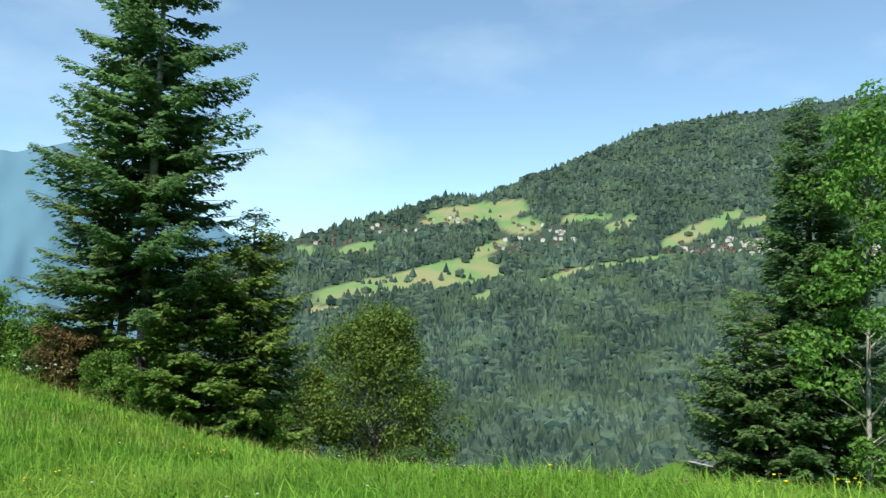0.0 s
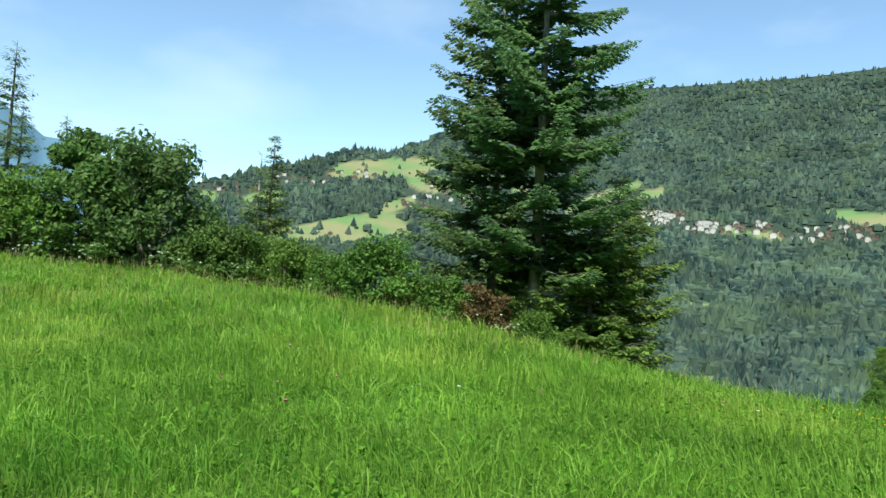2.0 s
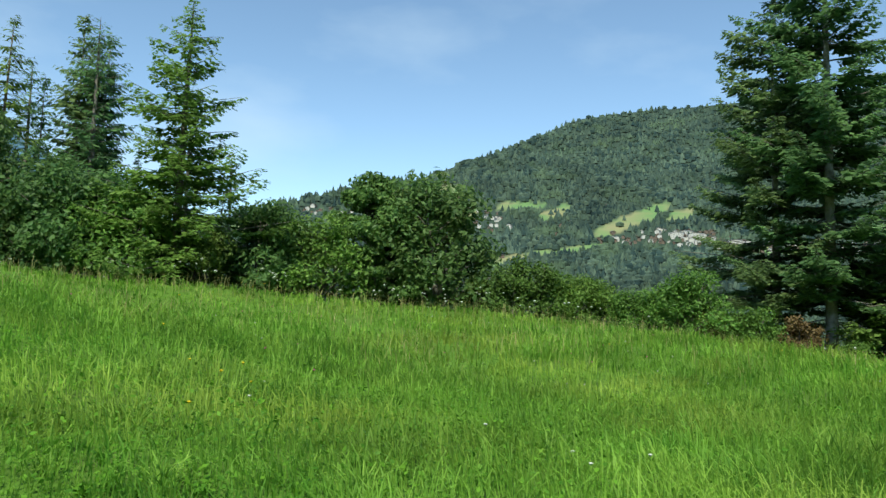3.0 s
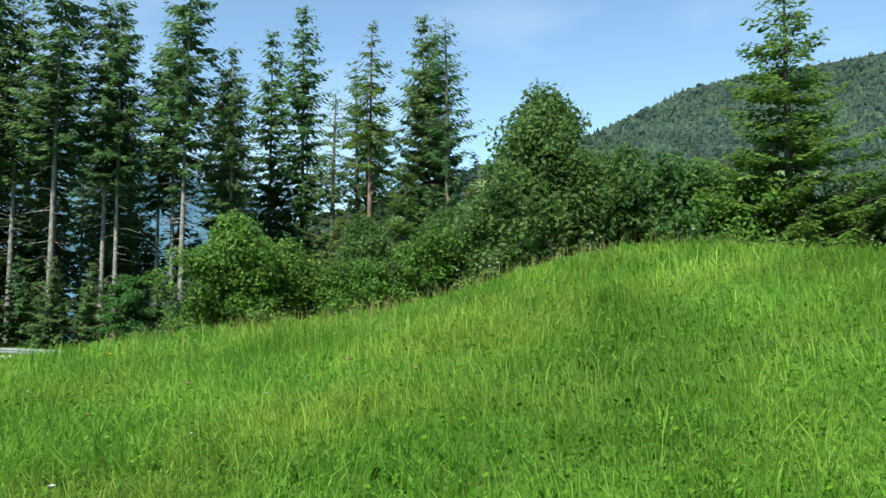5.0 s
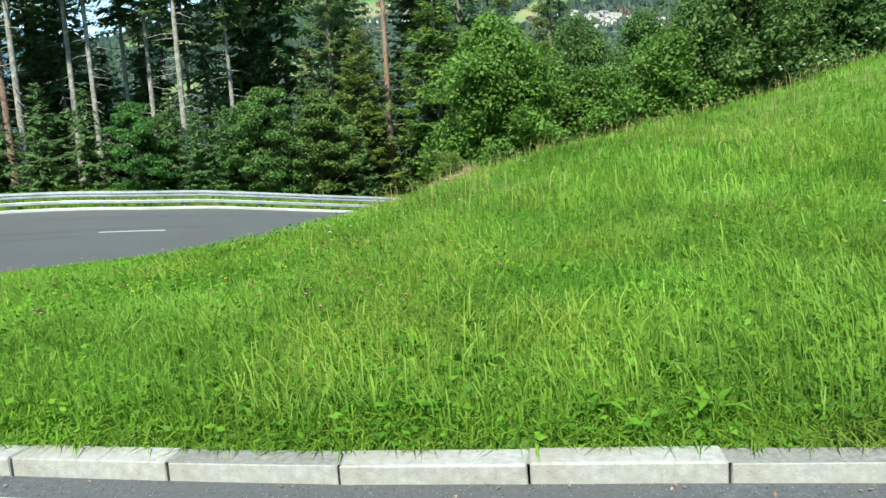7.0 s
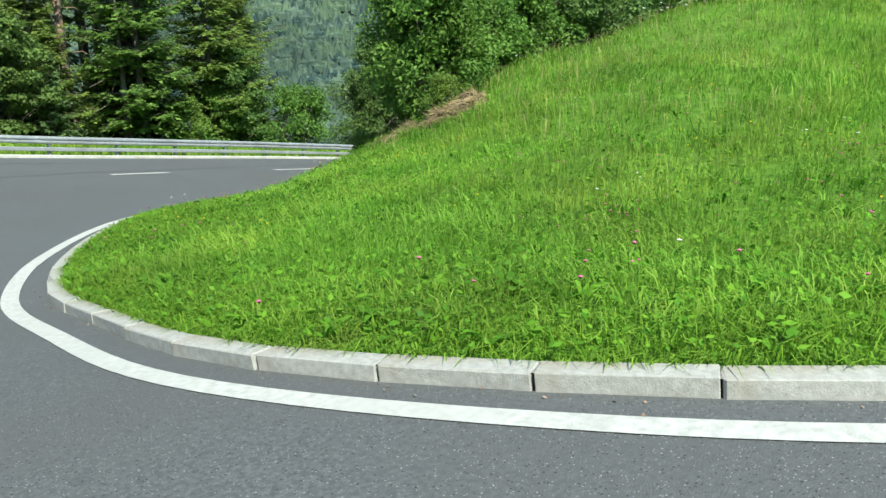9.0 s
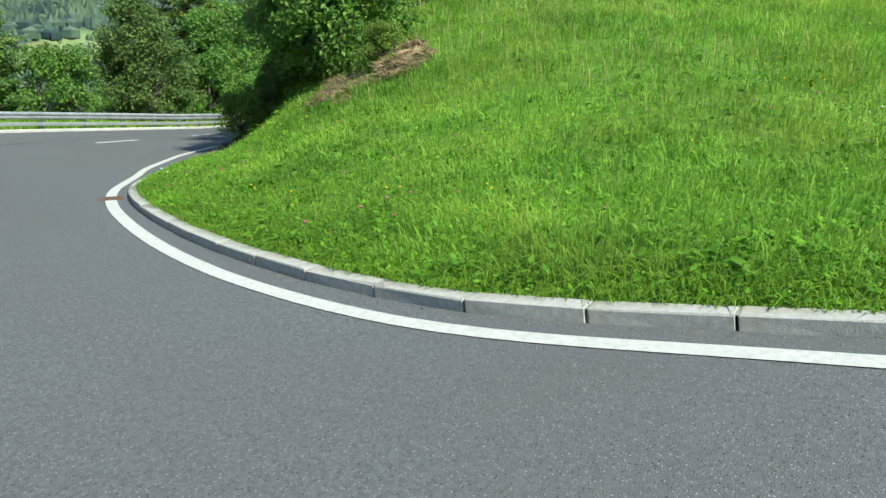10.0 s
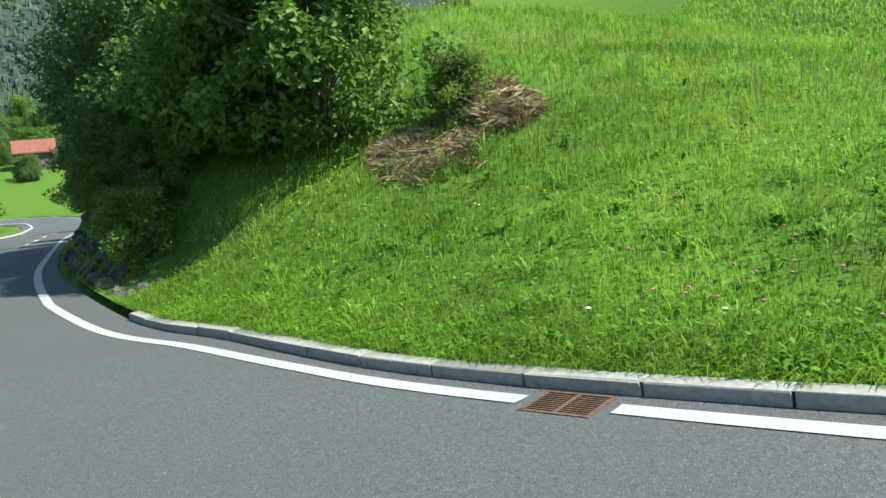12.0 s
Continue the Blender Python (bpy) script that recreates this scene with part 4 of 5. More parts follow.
for which, x_, y_, sc_ in (
        (thicket, -62.8, 42.8, 0.5), (young, -58.6, 43.2, 0.95), (thicket, -56.0, 42.8, 0.38), (young, -50.2, 43.6, 1.15), (thicket, -54.6, 43.4, 0.42), (thicket, -48.2, 43.2, 0.36), (thicket, -65.0, 43.4, 0.5), (thicket, -57.3, 43.9, 0.45), (thicket, -61.0, 43.6, 0.48),
        (thicket, -66.2, 42.2, 0.55), (shrub_dark, -70, 42, 1.4), (young, -73, 40, 1.0), (shrub, -42.5, 44.5, 0.9), (shrub, -40.0, 44.0, 1.2), (young, -38.5, 44.5, 1.1),
        (shrub, -36.3, 43.4, 1.3), (shrub_dark, -49.0, 46.5, 1.4), (shrub_dark, -53.8, 46.5, 1.4), (shrub_dark, -57.5, 47.8, 1.3), (shrub_dark, -43.8, 47.5, 1.2), (big_dark, -27.5, 46.5, 1.0), (big_dark, -23.5, 49.5, 1.1)):
    put_copy(which, x_, y_, 0.08, rng.uniform(0, 360), sc_)
light_spruce = put(make_spruce(12.5, 3.0, 29, 0.02, 0.5, 0.9, 0.75, M_SPRUCE_LIGHT, thin=0.1, power=0.7, spray=0.25, fine=True, label="lighter green spruce at the sunny forest edge"), -43.8, 44.6)
for x_, y_, sc_ in ((-39.9, 45.2, 0.95), (-37.4, 47.0, 0.9), (-67.6, 40.6, 0.54), (-47.8, 46.0, 0.75)):
    put_copy(light_spruce, x_, y_, 0.08, rng.uniform(0, 360), sc_)
put(make_spruce(17, 2.6, 27, 0.4, 0.8, 0.7, 0.5, thin=0.3, mat_bark=M_BIRCH, up=0.1, label="thin spruce with a bare grey trunk and a sparse crown"), -21.5, 47.8)


# trees beside the lower road and round the farm below
roadside = put(make_broadleaf(9.0, 3.6, 51, 0.04, 26000, 0.17, 150, M_LEAF, label="large leafy green tree beside the guardrail", shape=0.8), -18.0, 47.8)
for which, x_, y_, sc_ in ((roadside, -12.6, 50.0, 0.9), (roadside, -22.0, 46.2, 0.85), (shrub_dark, -15.6, 47.2, 1.1), (shrub_dark, -20.0, 45.8, 1.1), (shrub, -12.4, 48.6, 1.0)):
    put_copy(which, x_, y_, 0.1, rng.uniform(0, 360), sc_)
for which, x_, y_, sc_ in ((big_dark, 86, 69.0, 1.0), (big_dark, 92, 86, 1.3), (roadside, 96, 79, 1.1), (roadside, 92, 86.5, 0.9), (big_dark, 84, 93, 1.2), (roadside, 104, 84, 1.4), (big_dark, 112, 74, 1.5), (roadside, 110, 92, 1.5),
                           (big_dark, 100, 96, 1.5), (shrub_dark, 55, 75.5, 0.8), (shrub, 57, 77, 0.7), (shrub_dark, 72, 72.0, 1.4), (shrub_dark, 74, 74.2, 1.1), (big_dark, 118, 82, 1.7), (roadside, 96, 66, 1.2), (big_dark, 106, 64, 1.5)):
    put_copy(which, x_, y_, 0.2, rng.uniform(0, 360), sc_)
# hedge trees along the lip of the lower meadow
for which, x_, y_, sc_ in ((shrub_dark, 50, 84, 1.2), (shrub, 52, 90, 1.4), (roadside, 57, 97, 0.45), (big_dark, 66, 108, 0.6), (roadside, 72, 121, 0.7), (shrub_dark, 62, 101, 1.6), (big_dark, 84, 136, 0.8), (roadside, 96, 150, 0.9), (shrub_dark, 55, 83, 1.1), (roadside, 112, 168, 1.0), (big_dark, 104, 166, 1.0)):
    put_copy(which, x_, y_, 0.3, rng.uniform(0, 360), sc_)
# low growth where the meadow drops away
for which, x_, y_, sc_ in ((shrub_dark, 3.5, 31, 0.8), (shrub, 6.5, 30.5, 0.7), (shrub_dark, 9.0, 31.5, 1.0), (shrub_pale, 1.0, 31, 0.6), (shrub_dark, -1.5, 30.6, 0.7), (shrub, 12.5, 28.4, 0.6)):
    put_copy(which, x_, y_, 0.15, rng.uniform(0, 360), sc_)
# undergrowth on the shaded bank
for q_ in range(26):
    p_ = on_edge(S_KERB1 + 4.0 + q_ * 0.55, -0.95 - 0.55 * (q_ % 3), 0)
    put_copy((shrub, shrub_pale, shrub)[q_ % 3], p_.x, p_.y, 0.12, rng.uniform(0, 360), rng.uniform(0.24, 0.46))
put(make_broadleaf(1.9, 1.3, 36, 0.02, 5000, 0.09, 60, M_RED_LEAF, stems=4, name="shrub", label="low shrub with reddish brown leaves", category="shrub"), -11.7, 24.0)

# ---- kerb, paint, drain, guardrail ----
def align(s, d, h, step=0.3):
    """Pose on the edge line with x along the driving direction."""
    p, q = on_edge(s - step, d, h), on_edge(s + step, d, h)
    c = on_edge(s, d, h)
    fwd = (q - p).normalized()
    side = Vector((0, 0, 1)).cross(fwd).normalized()
    up = fwd.cross(side)
    m = Matrix((fwd, side, up)).transposed().to_4x4()
    m.translation = c
    return m


def block_mesh(name, x, y0, y1, z0, z1, bevel, mat, rough=0.0, seed=0):
    bm = bmesh.new()
    bmesh.ops.create_cube(bm, size=1)
    for v in bm.verts:
        v.co = Vector((v.co.x * x, y0 + (v.co.y + 0.5) * (y1 - y0), z0 + (v.co.z + 0.5) * (z1 - z0)))
    if bevel:
        bmesh.ops.bevel(bm, geom=[e for e in bm.edges], offset=bevel, segments=1, affect="EDGES")
    rg = random.Random(seed)
    for v in bm.verts:
        v.co += Vector((rg.uniform(-rough, rough), rg.uniform(-rough, rough), rg.uniform(-rough, rough)))
    me = bpy.data.meshes.new(name)
    bm.to_mesh(me)
    bm.free()
    me.materials.append(mat)
    return me


kerb = ribbon("kerb", S_KERB0, S_KERB1, -0.006, -0.125, 0.0695, M_MORTAR, 2, "row of pale grey granite kerb stones along the bend", "kerb")
stone_meshes = [block_mesh("kerb_stone", 0.656, -0.13, 0.0, -0.06, 0.074, 0.006, M_KERB, 0.003, q) for q in range(5)]
s_, q_ = S_KERB0, 0
while s_ < S_KERB1:
    st = new("kerb_stone", stone_meshes[q_ % 5])
    st.parent = kerb
    st.matrix_basis = align(s_ + 0.33, 0.0, 0.0) @ pose(0, 0, rng.uniform(-0.004, 0.004), rng.uniform(-0.8, 0.8), 0, rng.uniform(-0.5, 0.5))
    s_ += 0.664
    q_ += int(rng.integers(1, 4))

S_DRAIN = s_at(-55.02, 22.67)


def line_in(s):
    return float(np.interp(s, [S_DRAIN - 15, S_DRAIN - 9, S_DRAIN - 5, S_DRAIN - 2, S_DRAIN, S_DRAIN + 2, S_KERB1, S_KERB1 + 3, S_KERB1 + 7, S_KERB1 + 14], [0.18, 0.19, 0.22, 0.16, 0.14, 0.16, 0.36, 0.48, 0.36, 0.22]))


ribbon("inner_line", S[0], S_DRAIN - 0.25, line_in, lambda s: line_in(s) + 0.13, 0.006, M_PAINT, 2, "white painted edge line along the kerb", "road marking")
ribbon("inner_line", S_DRAIN + 0.25, S[-1], line_in, lambda s: line_in(s) + 0.13, 0.006, M_PAINT, 2, "white painted edge line along the kerb", "road marking")


def edging(s0, s1):
    """A low raised kerb along the outer side of the road, chamfered on top."""
    prof = [(-0.10, -0.05), (-0.10, 0.075), (-0.085, 0.095), (0.085, 0.095), (0.10, 0.075), (0.10, -0.05)]
    stops = S[(S > s0) & (S < s1)][::2]
    vs = [on_edge(q, width_at(q) + dd, hh_) for q in stops for dd, hh_ in prof]
    fs = [(k * 6 + c, k * 6 + c + 1, k * 6 + c + 7, k * 6 + c + 6) for k in range(len(stops) - 1) for c in range(5)]
    ob = new("outer_edging", mesh_from("outer_edging", vs, fs, M_EDGING))
    return tagged(ob, "low raised pale concrete edging along the outer side of the road", "kerb", kind="structure")


edging(S_KERB0, S[-1] - 1)


def road_point(x, y, h):
    """The place on the road's surface at x, y."""
    s, d = s_at(x, y), 4.0
    for _ in range(8):
        p = on_edge(s, d)
        k = min(int(np.interp(s, S, np.arange(len(S)))), len(S) - 1)
        ex, ey = x - p.x, y - p.y
        s, d = s + 0.6 * (ex * TAN[k, 0] + ey * TAN[k, 1]), d + ex * OUT[k, 0] + ey * OUT[k, 1]
    return on_edge(s, d, h)


DASH = [(-63.3, 27.9), (-57.8, 29.1), (-51.8, 30.9), (-46.0, 31.75), (-41.0, 32.55), (-36.6, 33.65), (-31.9, 34.9), (-27.3, 36.2), (-22.6, 37.6), (-17.9, 39.0), (-13.2, 40.3), (-8.5, 41.5)]
for q_, (x_, y_) in enumerate(DASH):
    nx_, ny_ = DASH[min(q_ + 1, len(DASH) - 1)]
    px_, py_ = DASH[max(q_ - 1, 0)]
    dv = Vector((nx_ - px_, ny_ - py_)).normalized()
    sd = Vector((-dv.y, dv.x)) * 0.11
    vs = [road_point(x_ + dv.x * l_ + sd.x * w_, y_ + dv.y * l_ + sd.y * w_, 0.008) for l_ in (0, 0.95, 1.9) for w_ in (-1, 1)]
    tagged(new("lane_dash", mesh_from("lane_dash", vs, [(0, 2, 3, 1), (2, 4, 5, 3)], M_PAINT)), "short white painted dash on the centre of the road", "road marking", "centre line", "structure")

# rusty gully grate set into the edge line
drain = new("drain_grate")
drain.matrix_basis = align(S_DRAIN, 0.21, 0.006) @ Matrix.Scale(0.6, 4)
tagged(drain, "rusty iron gully grate in a worn frame beside the kerb", "drain grate")
part_mesh("tray", block_mesh("tray", 0.62, -0.24, 0.24, -0.12, -0.004, 0, M_TRAY), drain, "dark rusty pit under the bars")
for y0, y1 in ((-0.24, -0.2), (0.2, 0.24)):
    part_mesh("frame_side", block_mesh("frame_side", 0.64, y0, y1, -0.02, 0.008, 0.003, M_RUST), drain)
for x0 in (-0.30, 0.0, 0.30):
    o_ = part_mesh("frame_bar", block_mesh("frame_bar", 0.035, -0.2, 0.2, -0.02, 0.008, 0.003, M_RUST), drain)
    o_.location.x = x0
slat_me = block_mesh("slat", 0.58, -0.009, 0.009, -0.02, 0.006, 0.003, M_RUST)
for q_ in range(9):
    o_ = part_mesh("slat", slat_me, drain)
    o_.location.y = -0.165 + q_ * 0.041

# guardrail on the outside of the bend
S_RAIL0, S_RAIL1 = s_at(-53.2, 7.88), s_at(-13.0, 38.55)
rail = new("guardrail")
tagged(rail, "galvanised steel guardrail with two beams on posts along the road", "guardrail")


def beam(name, s0, s1, profile, parent):
    n_ = max(2, int((s1 - s0) / 0.5) + 1)
    vs, fs = [], []
    for s__ in np.linspace(s0, s1, n_):
        for dd, hh_ in profile:
            vs.append(on_edge(s__, width_at(s__) + 0.75 + dd, hh_ - 0.1))
    w_ = len(profile)
    for k_ in range(n_ - 1):
        for c_ in range(w_ - 1):
            q__ = k_ * w_ + c_
            fs.append((q__, q__ + 1, q__ + w_ + 1, q__ + w_))
    return part_mesh(name, mesh_from(name, vs, fs, M_ZINC, False), parent)


W_BEAM = [(0.03, 0.76), (0.0, 0.745), (-0.05, 0.72), (-0.055, 0.68), (-0.0, 0.65), (-0.0, 0.62), (-0.055, 0.59), (-0.05, 0.55), (0.0, 0.525), (0.03, 0.51)]
LOW_BEAM = [(0.06, 0.40), (-0.02, 0.40), (-0.03, 0.385), (-0.03, 0.29), (-0.02, 0.275), (0.06, 0.275)]
post_me = block_mesh("post", 0.09, -0.05, 0.05, -0.5, 0.63, 0.004, M_ZINC)
s_ = S_RAIL0
while s_ < S_RAIL1:
    beam("top_beam", s_, min(s_ + 4.0, S_RAIL1), W_BEAM, rail)
    beam("lower_beam", s_, min(s_ + 4.0, S_RAIL1), LOW_BEAM, rail)
    for extra in (1.0, 3.0):
        o_ = part_mesh("post", post_me, rail)
        o_.matrix_basis = align(s_ + extra, width_at(s_ + extra) + 0.86, 0.0)
    s_ += 4.0

# roadside marker posts: white with a black band below a rounded head
def shell(levels, seg=14):
    """A closed upright body from (height, half width, half depth) levels, with softly squared sections."""
    bm = bmesh.new()
    rings = []
    for z_, a_, b_ in levels:
        ring = []
        for q in range(seg):
            t_ = q * 2 * math.pi / seg
            c_, s_ = math.cos(t_), math.sin(t_)
            ring.append(bm.verts.new((math.copysign(abs(c_) ** 0.75, c_) * a_, math.copysign(abs(s_) ** 0.75, s_) * b_, z_)))
        rings.append(ring)
    for lo, hi in zip(rings, rings[1:]):
        for q in range(seg):
            bm.faces.new((lo[q], lo[(q + 1) % seg], hi[(q + 1) % seg], hi[q])).smooth = True
    bm.faces.new([bm.verts.new(v.co) for v in rings[-1]])
    bm.faces.new([bm.verts.new(v.co) for v in rings[0][::-1]])
    return bm


def marker_post(m, label):
    top = new("marker_post")
    top.matrix_basis = m
    part("body", shell([(-0.25, 0.06, 0.05), (0.5, 0.06, 0.05), (0.56, 0.06, 0.05)]), M_POST, top)
    part("black_band", shell([(0.562, 0.061, 0.051), (0.70, 0.061, 0.051), (0.828, 0.061, 0.051)]), M_BLACK, top, "black plastic band")
    part("head", shell([(0.83, 0.0595, 0.0495), (0.98, 0.0595, 0.0495), (1.01, 0.056, 0.046), (1.03, 0.046, 0.038), (1.042, 0.03, 0.025), (1.046, 0.012, 0.01)]), M_POST, top, "white rounded head")
    part("reflector", shell([(0.64, 0.02, 0.004), (0.78, 0.02, 0.004)], 8), M_PAINT, top, "small pale reflector").matrix_basis = pose(-0.062, 0, 0, 0, 0, 90)
    return tagged(top, label, "marker post", "roadside marker posts")


marker_post(pose(-7.35, 2.52, 0.44, 0, -1.5, 8), "white roadside marker post with a black band")
p_ = on_edge(S_RAIL1 + 2.5, width_at(S_RAIL1 + 2.5) + 0.7, 0.0)
marker_post(pose(p_.x, p_.y, p_.z, 0, 0, 30), "white roadside marker post past the guardrail's end")

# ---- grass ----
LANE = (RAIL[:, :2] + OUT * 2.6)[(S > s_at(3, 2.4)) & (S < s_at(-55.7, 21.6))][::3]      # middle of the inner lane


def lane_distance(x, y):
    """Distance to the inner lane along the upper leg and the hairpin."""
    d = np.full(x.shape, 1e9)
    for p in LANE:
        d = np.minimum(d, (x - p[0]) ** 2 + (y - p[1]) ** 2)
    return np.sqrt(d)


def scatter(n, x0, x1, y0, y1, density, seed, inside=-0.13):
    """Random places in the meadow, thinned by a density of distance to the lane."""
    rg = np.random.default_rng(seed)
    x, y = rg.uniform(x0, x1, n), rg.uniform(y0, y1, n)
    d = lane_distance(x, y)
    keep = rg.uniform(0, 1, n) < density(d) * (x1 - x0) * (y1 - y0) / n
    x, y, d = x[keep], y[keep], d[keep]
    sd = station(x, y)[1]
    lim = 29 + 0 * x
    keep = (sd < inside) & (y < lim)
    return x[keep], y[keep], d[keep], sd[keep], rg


def blades(name, x, y, z, height, width, lean, rg, mat, label, toward=None, bends=2):
    """Bent single blades; toward gives each one's leaning direction."""
    n = len(x)
    a_ = rg.uniform(0, 6.283, n) if toward is None else toward
    face = a_ + 1.571 + rg.normal(0, 0.5, n)
    px, py = np.cos(face) * width, np.sin(face) * width
    lx, ly = np.cos(a_) * lean * height, np.sin(a_) * lean * height
    m = 2 * bends + 3
    v = np.zeros((n, m, 3))
    for q, (along, up, wd) in enumerate(((0, 0, 0.8), (0.3, 0.58, 1.0), (0.68, 0.9, 0.7))[:bends + 1]):
        rise = z + height * up * (1 - 0.42 * along * np.minimum(lean, 1.4)) - (0.02 if q == 0 else 0)
        v[:, q * 2] = np.c_[x + lx * along - px * wd, y + ly * along - py * wd, rise]
        v[:, q * 2 + 1] = np.c_[x + lx * along + px * wd, y + ly * along + py * wd, rise]
    v[:, m - 1] = np.c_[x + lx * 1.05, y + ly * 1.05, z + height * np.maximum(0.15, 1 - 0.5 * lean)]
    t_ = np.array([(0, 1, 3), (0, 3, 2), (2, 3, 5), (2, 5, 4), (4, 5, 6)]) if bends == 2 else np.array([(0, 1, 3), (0, 3, 2), (2, 3, 4)])
    t_ = (t_[None] + (np.arange(n) * m)[:, None, None]).reshape(-1, 3)
    ob = new(name, mesh_quick(name, v.reshape(-1, 3), t_, mat))
    return tagged(ob, label, "grass", kind="stuff")


def tufts(x, y, rg, count, spread):
    """Several blades round every place, leaning away from its middle and with the wind of the patch."""
    k = np.repeat(np.arange(len(x)), count)
    a = rg.uniform(0, 6.283, len(k))
    r = spread * np.sqrt(rg.uniform(0, 1, len(k)))
    wind = np.array([noise.noise(Vector((p * 0.5, q * 0.5, 9))) for p, q in zip(x, y)]) * 3.0 + 3.6
    lean_x, lean_y = np.cos(a) * 0.9 + np.cos(wind[k]) * 0.7, np.sin(a) * 0.9 + np.sin(wind[k]) * 0.7
    return k, x[k] + np.cos(a) * r, y[k] + np.sin(a) * r, np.arctan2(lean_y, lean_x)


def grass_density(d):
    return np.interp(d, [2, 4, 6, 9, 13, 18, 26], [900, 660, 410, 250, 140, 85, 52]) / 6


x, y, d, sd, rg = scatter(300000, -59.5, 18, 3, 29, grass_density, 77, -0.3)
patch = np.array([noise.noise(Vector((p * 0.22, q * 0.22, 0))) + 0.6 * noise.noise(Vector((p * 0.9, q * 0.9, 4))) for p, q in zip(x, y)])
size_t = rg.lognormal(0, 0.28, len(x))
k, bx, by, toward = tufts(x, y, rg, 6, 0.08)
bx += rg.normal(0, 0.07, len(k)) * np.interp(d[k], [2, 12], [1, 2.5])
by += rg.normal(0, 0.07, len(k)) * np.interp(d[k], [2, 12], [1, 2.5])
sdb = station(bx, by)[1]
ok = sdb < -0.16
k, bx, by, toward, sdb = k[ok], bx[ok], by[ok], toward[ok], sdb[ok]
mown = np.interp(S[station(bx, by)[0]], [s_at(-49, 6.3), s_at(-54, 8.3), s_at(-58.6, 12.1), s_at(-57.4, 19.4)], [0.1, 0.55, 0.8, 1])
tall = np.interp(-sdb, [0, 0.6, 3, 8], [0.35, 0.55, 0.85, 1.0]) * (1 - 0.42 * mown)
hgt = np.clip((0.275 + 0.14 * patch[k]) * size_t[k] + rg.normal(0, 0.05, len(k)), 0.07, 0.7) * tall
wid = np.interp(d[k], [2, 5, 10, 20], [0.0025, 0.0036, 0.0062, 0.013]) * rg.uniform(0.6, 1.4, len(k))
lean = rg.uniform(0.15, 0.95, len(k)) * rg.uniform(0.6, 1.3, len(x))[k]
hgt = hgt * (1 + 0.25 * lean)
for near, q_ in ((True, d[k] < 6.5), (False, d[k] >= 6.5)):
    blades("meadow_grass", bx[q_], by[q_], ground_z(bx[q_], by[q_]), hgt[q_], wid[q_], lean[q_], rg, M_GRASS, "tall lush green meadow grass leaning in all ways", toward[q_], 2 if near else 1)

# coarse tussocks standing out of the finer grass, light and dark
M_TUSSOCK = leafy("tussock_blades", (0.10, 0.24, 0.026), (0.33, 0.50, 0.085), 0.5, 0.5, broad=0.9, spec=0.2)
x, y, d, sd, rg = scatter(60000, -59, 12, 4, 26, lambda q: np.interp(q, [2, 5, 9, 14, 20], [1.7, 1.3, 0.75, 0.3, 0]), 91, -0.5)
vigour = rg.lognormal(-0.1, 0.25, len(x))
k = np.repeat(np.arange(len(x)), 46)
a = rg.uniform(0, 6.283, len(k))
r = np.abs(rg.normal(0, 0.075, len(k))) * vigour[k]
hgt = rg.uniform(0.14, 0.34, len(k)) * vigour[k] * np.interp(x, [-56, -48, -40], [0.66, 0.8, 0.9])[k] * np.interp(-sd, [0.4, 2], [0.6, 1])[k]
bx, by = x[k] + np.cos(a) * r, y[k] + np.sin(a) * r
blades("grass_tussocks", bx, by, ground_z(bx, by), hgt, rg.uniform(0.003, 0.006, len(k)), rg.uniform(0.35, 1.15, len(k)), rg, M_TUSSOCK, "coarse lush grass tussocks arching over the finer meadow", a, 2)

# short trampled turf along the kerb, hanging over its edge
rg = np.random.default_rng(81)
n = 54000
ss = rg.uniform(s_at(-30, 4.6), S_KERB1 + 12, n)
ss = np.where(rg.uniform(0, 1, n) < 0.8, rg.uniform(s_at(-47.5, 5.95), S_KERB1 + 2, n), ss)
dd = -0.115 - rg.exponential(0.42, n)
ragged = np.array([noise.noise(Vector((q * 1.7, 0, 2))) for q in ss])
ok = (dd > -2.2) & (dd < -0.115 + 0.06 * ragged)
ss, dd = ss[ok], dd[ok]
ex, ey, ez = (np.interp(ss, S, RAIL[:, q]) for q in range(3))
ox, oy = np.interp(ss, S, OUT[:, 0]), np.interp(ss, S, OUT[:, 1])
bx, by = ex + ox * dd, ey + oy * dd
away = np.arctan2(oy, ox)
toward = np.where(rg.uniform(0, 1, len(ss)) < 0.45, away + rg.normal(0, 0.8, len(ss)), rg.uniform(0, 6.283, len(ss)))
hgt = rg.uniform(0.04, 0.15, len(ss)) * np.interp(-dd, [0.1, 0.5], [0.75, 1.3])
blades("kerbside_turf", bx, by, np.maximum(ground_z(bx, by), ez + 0.055), hgt, rg.uniform(0.002, 0.0045, len(ss)), rg.uniform(0.4, 1.6, len(ss)), rg, M_TURF, "short yellowish turf hanging over the kerb's edge", toward, 1)

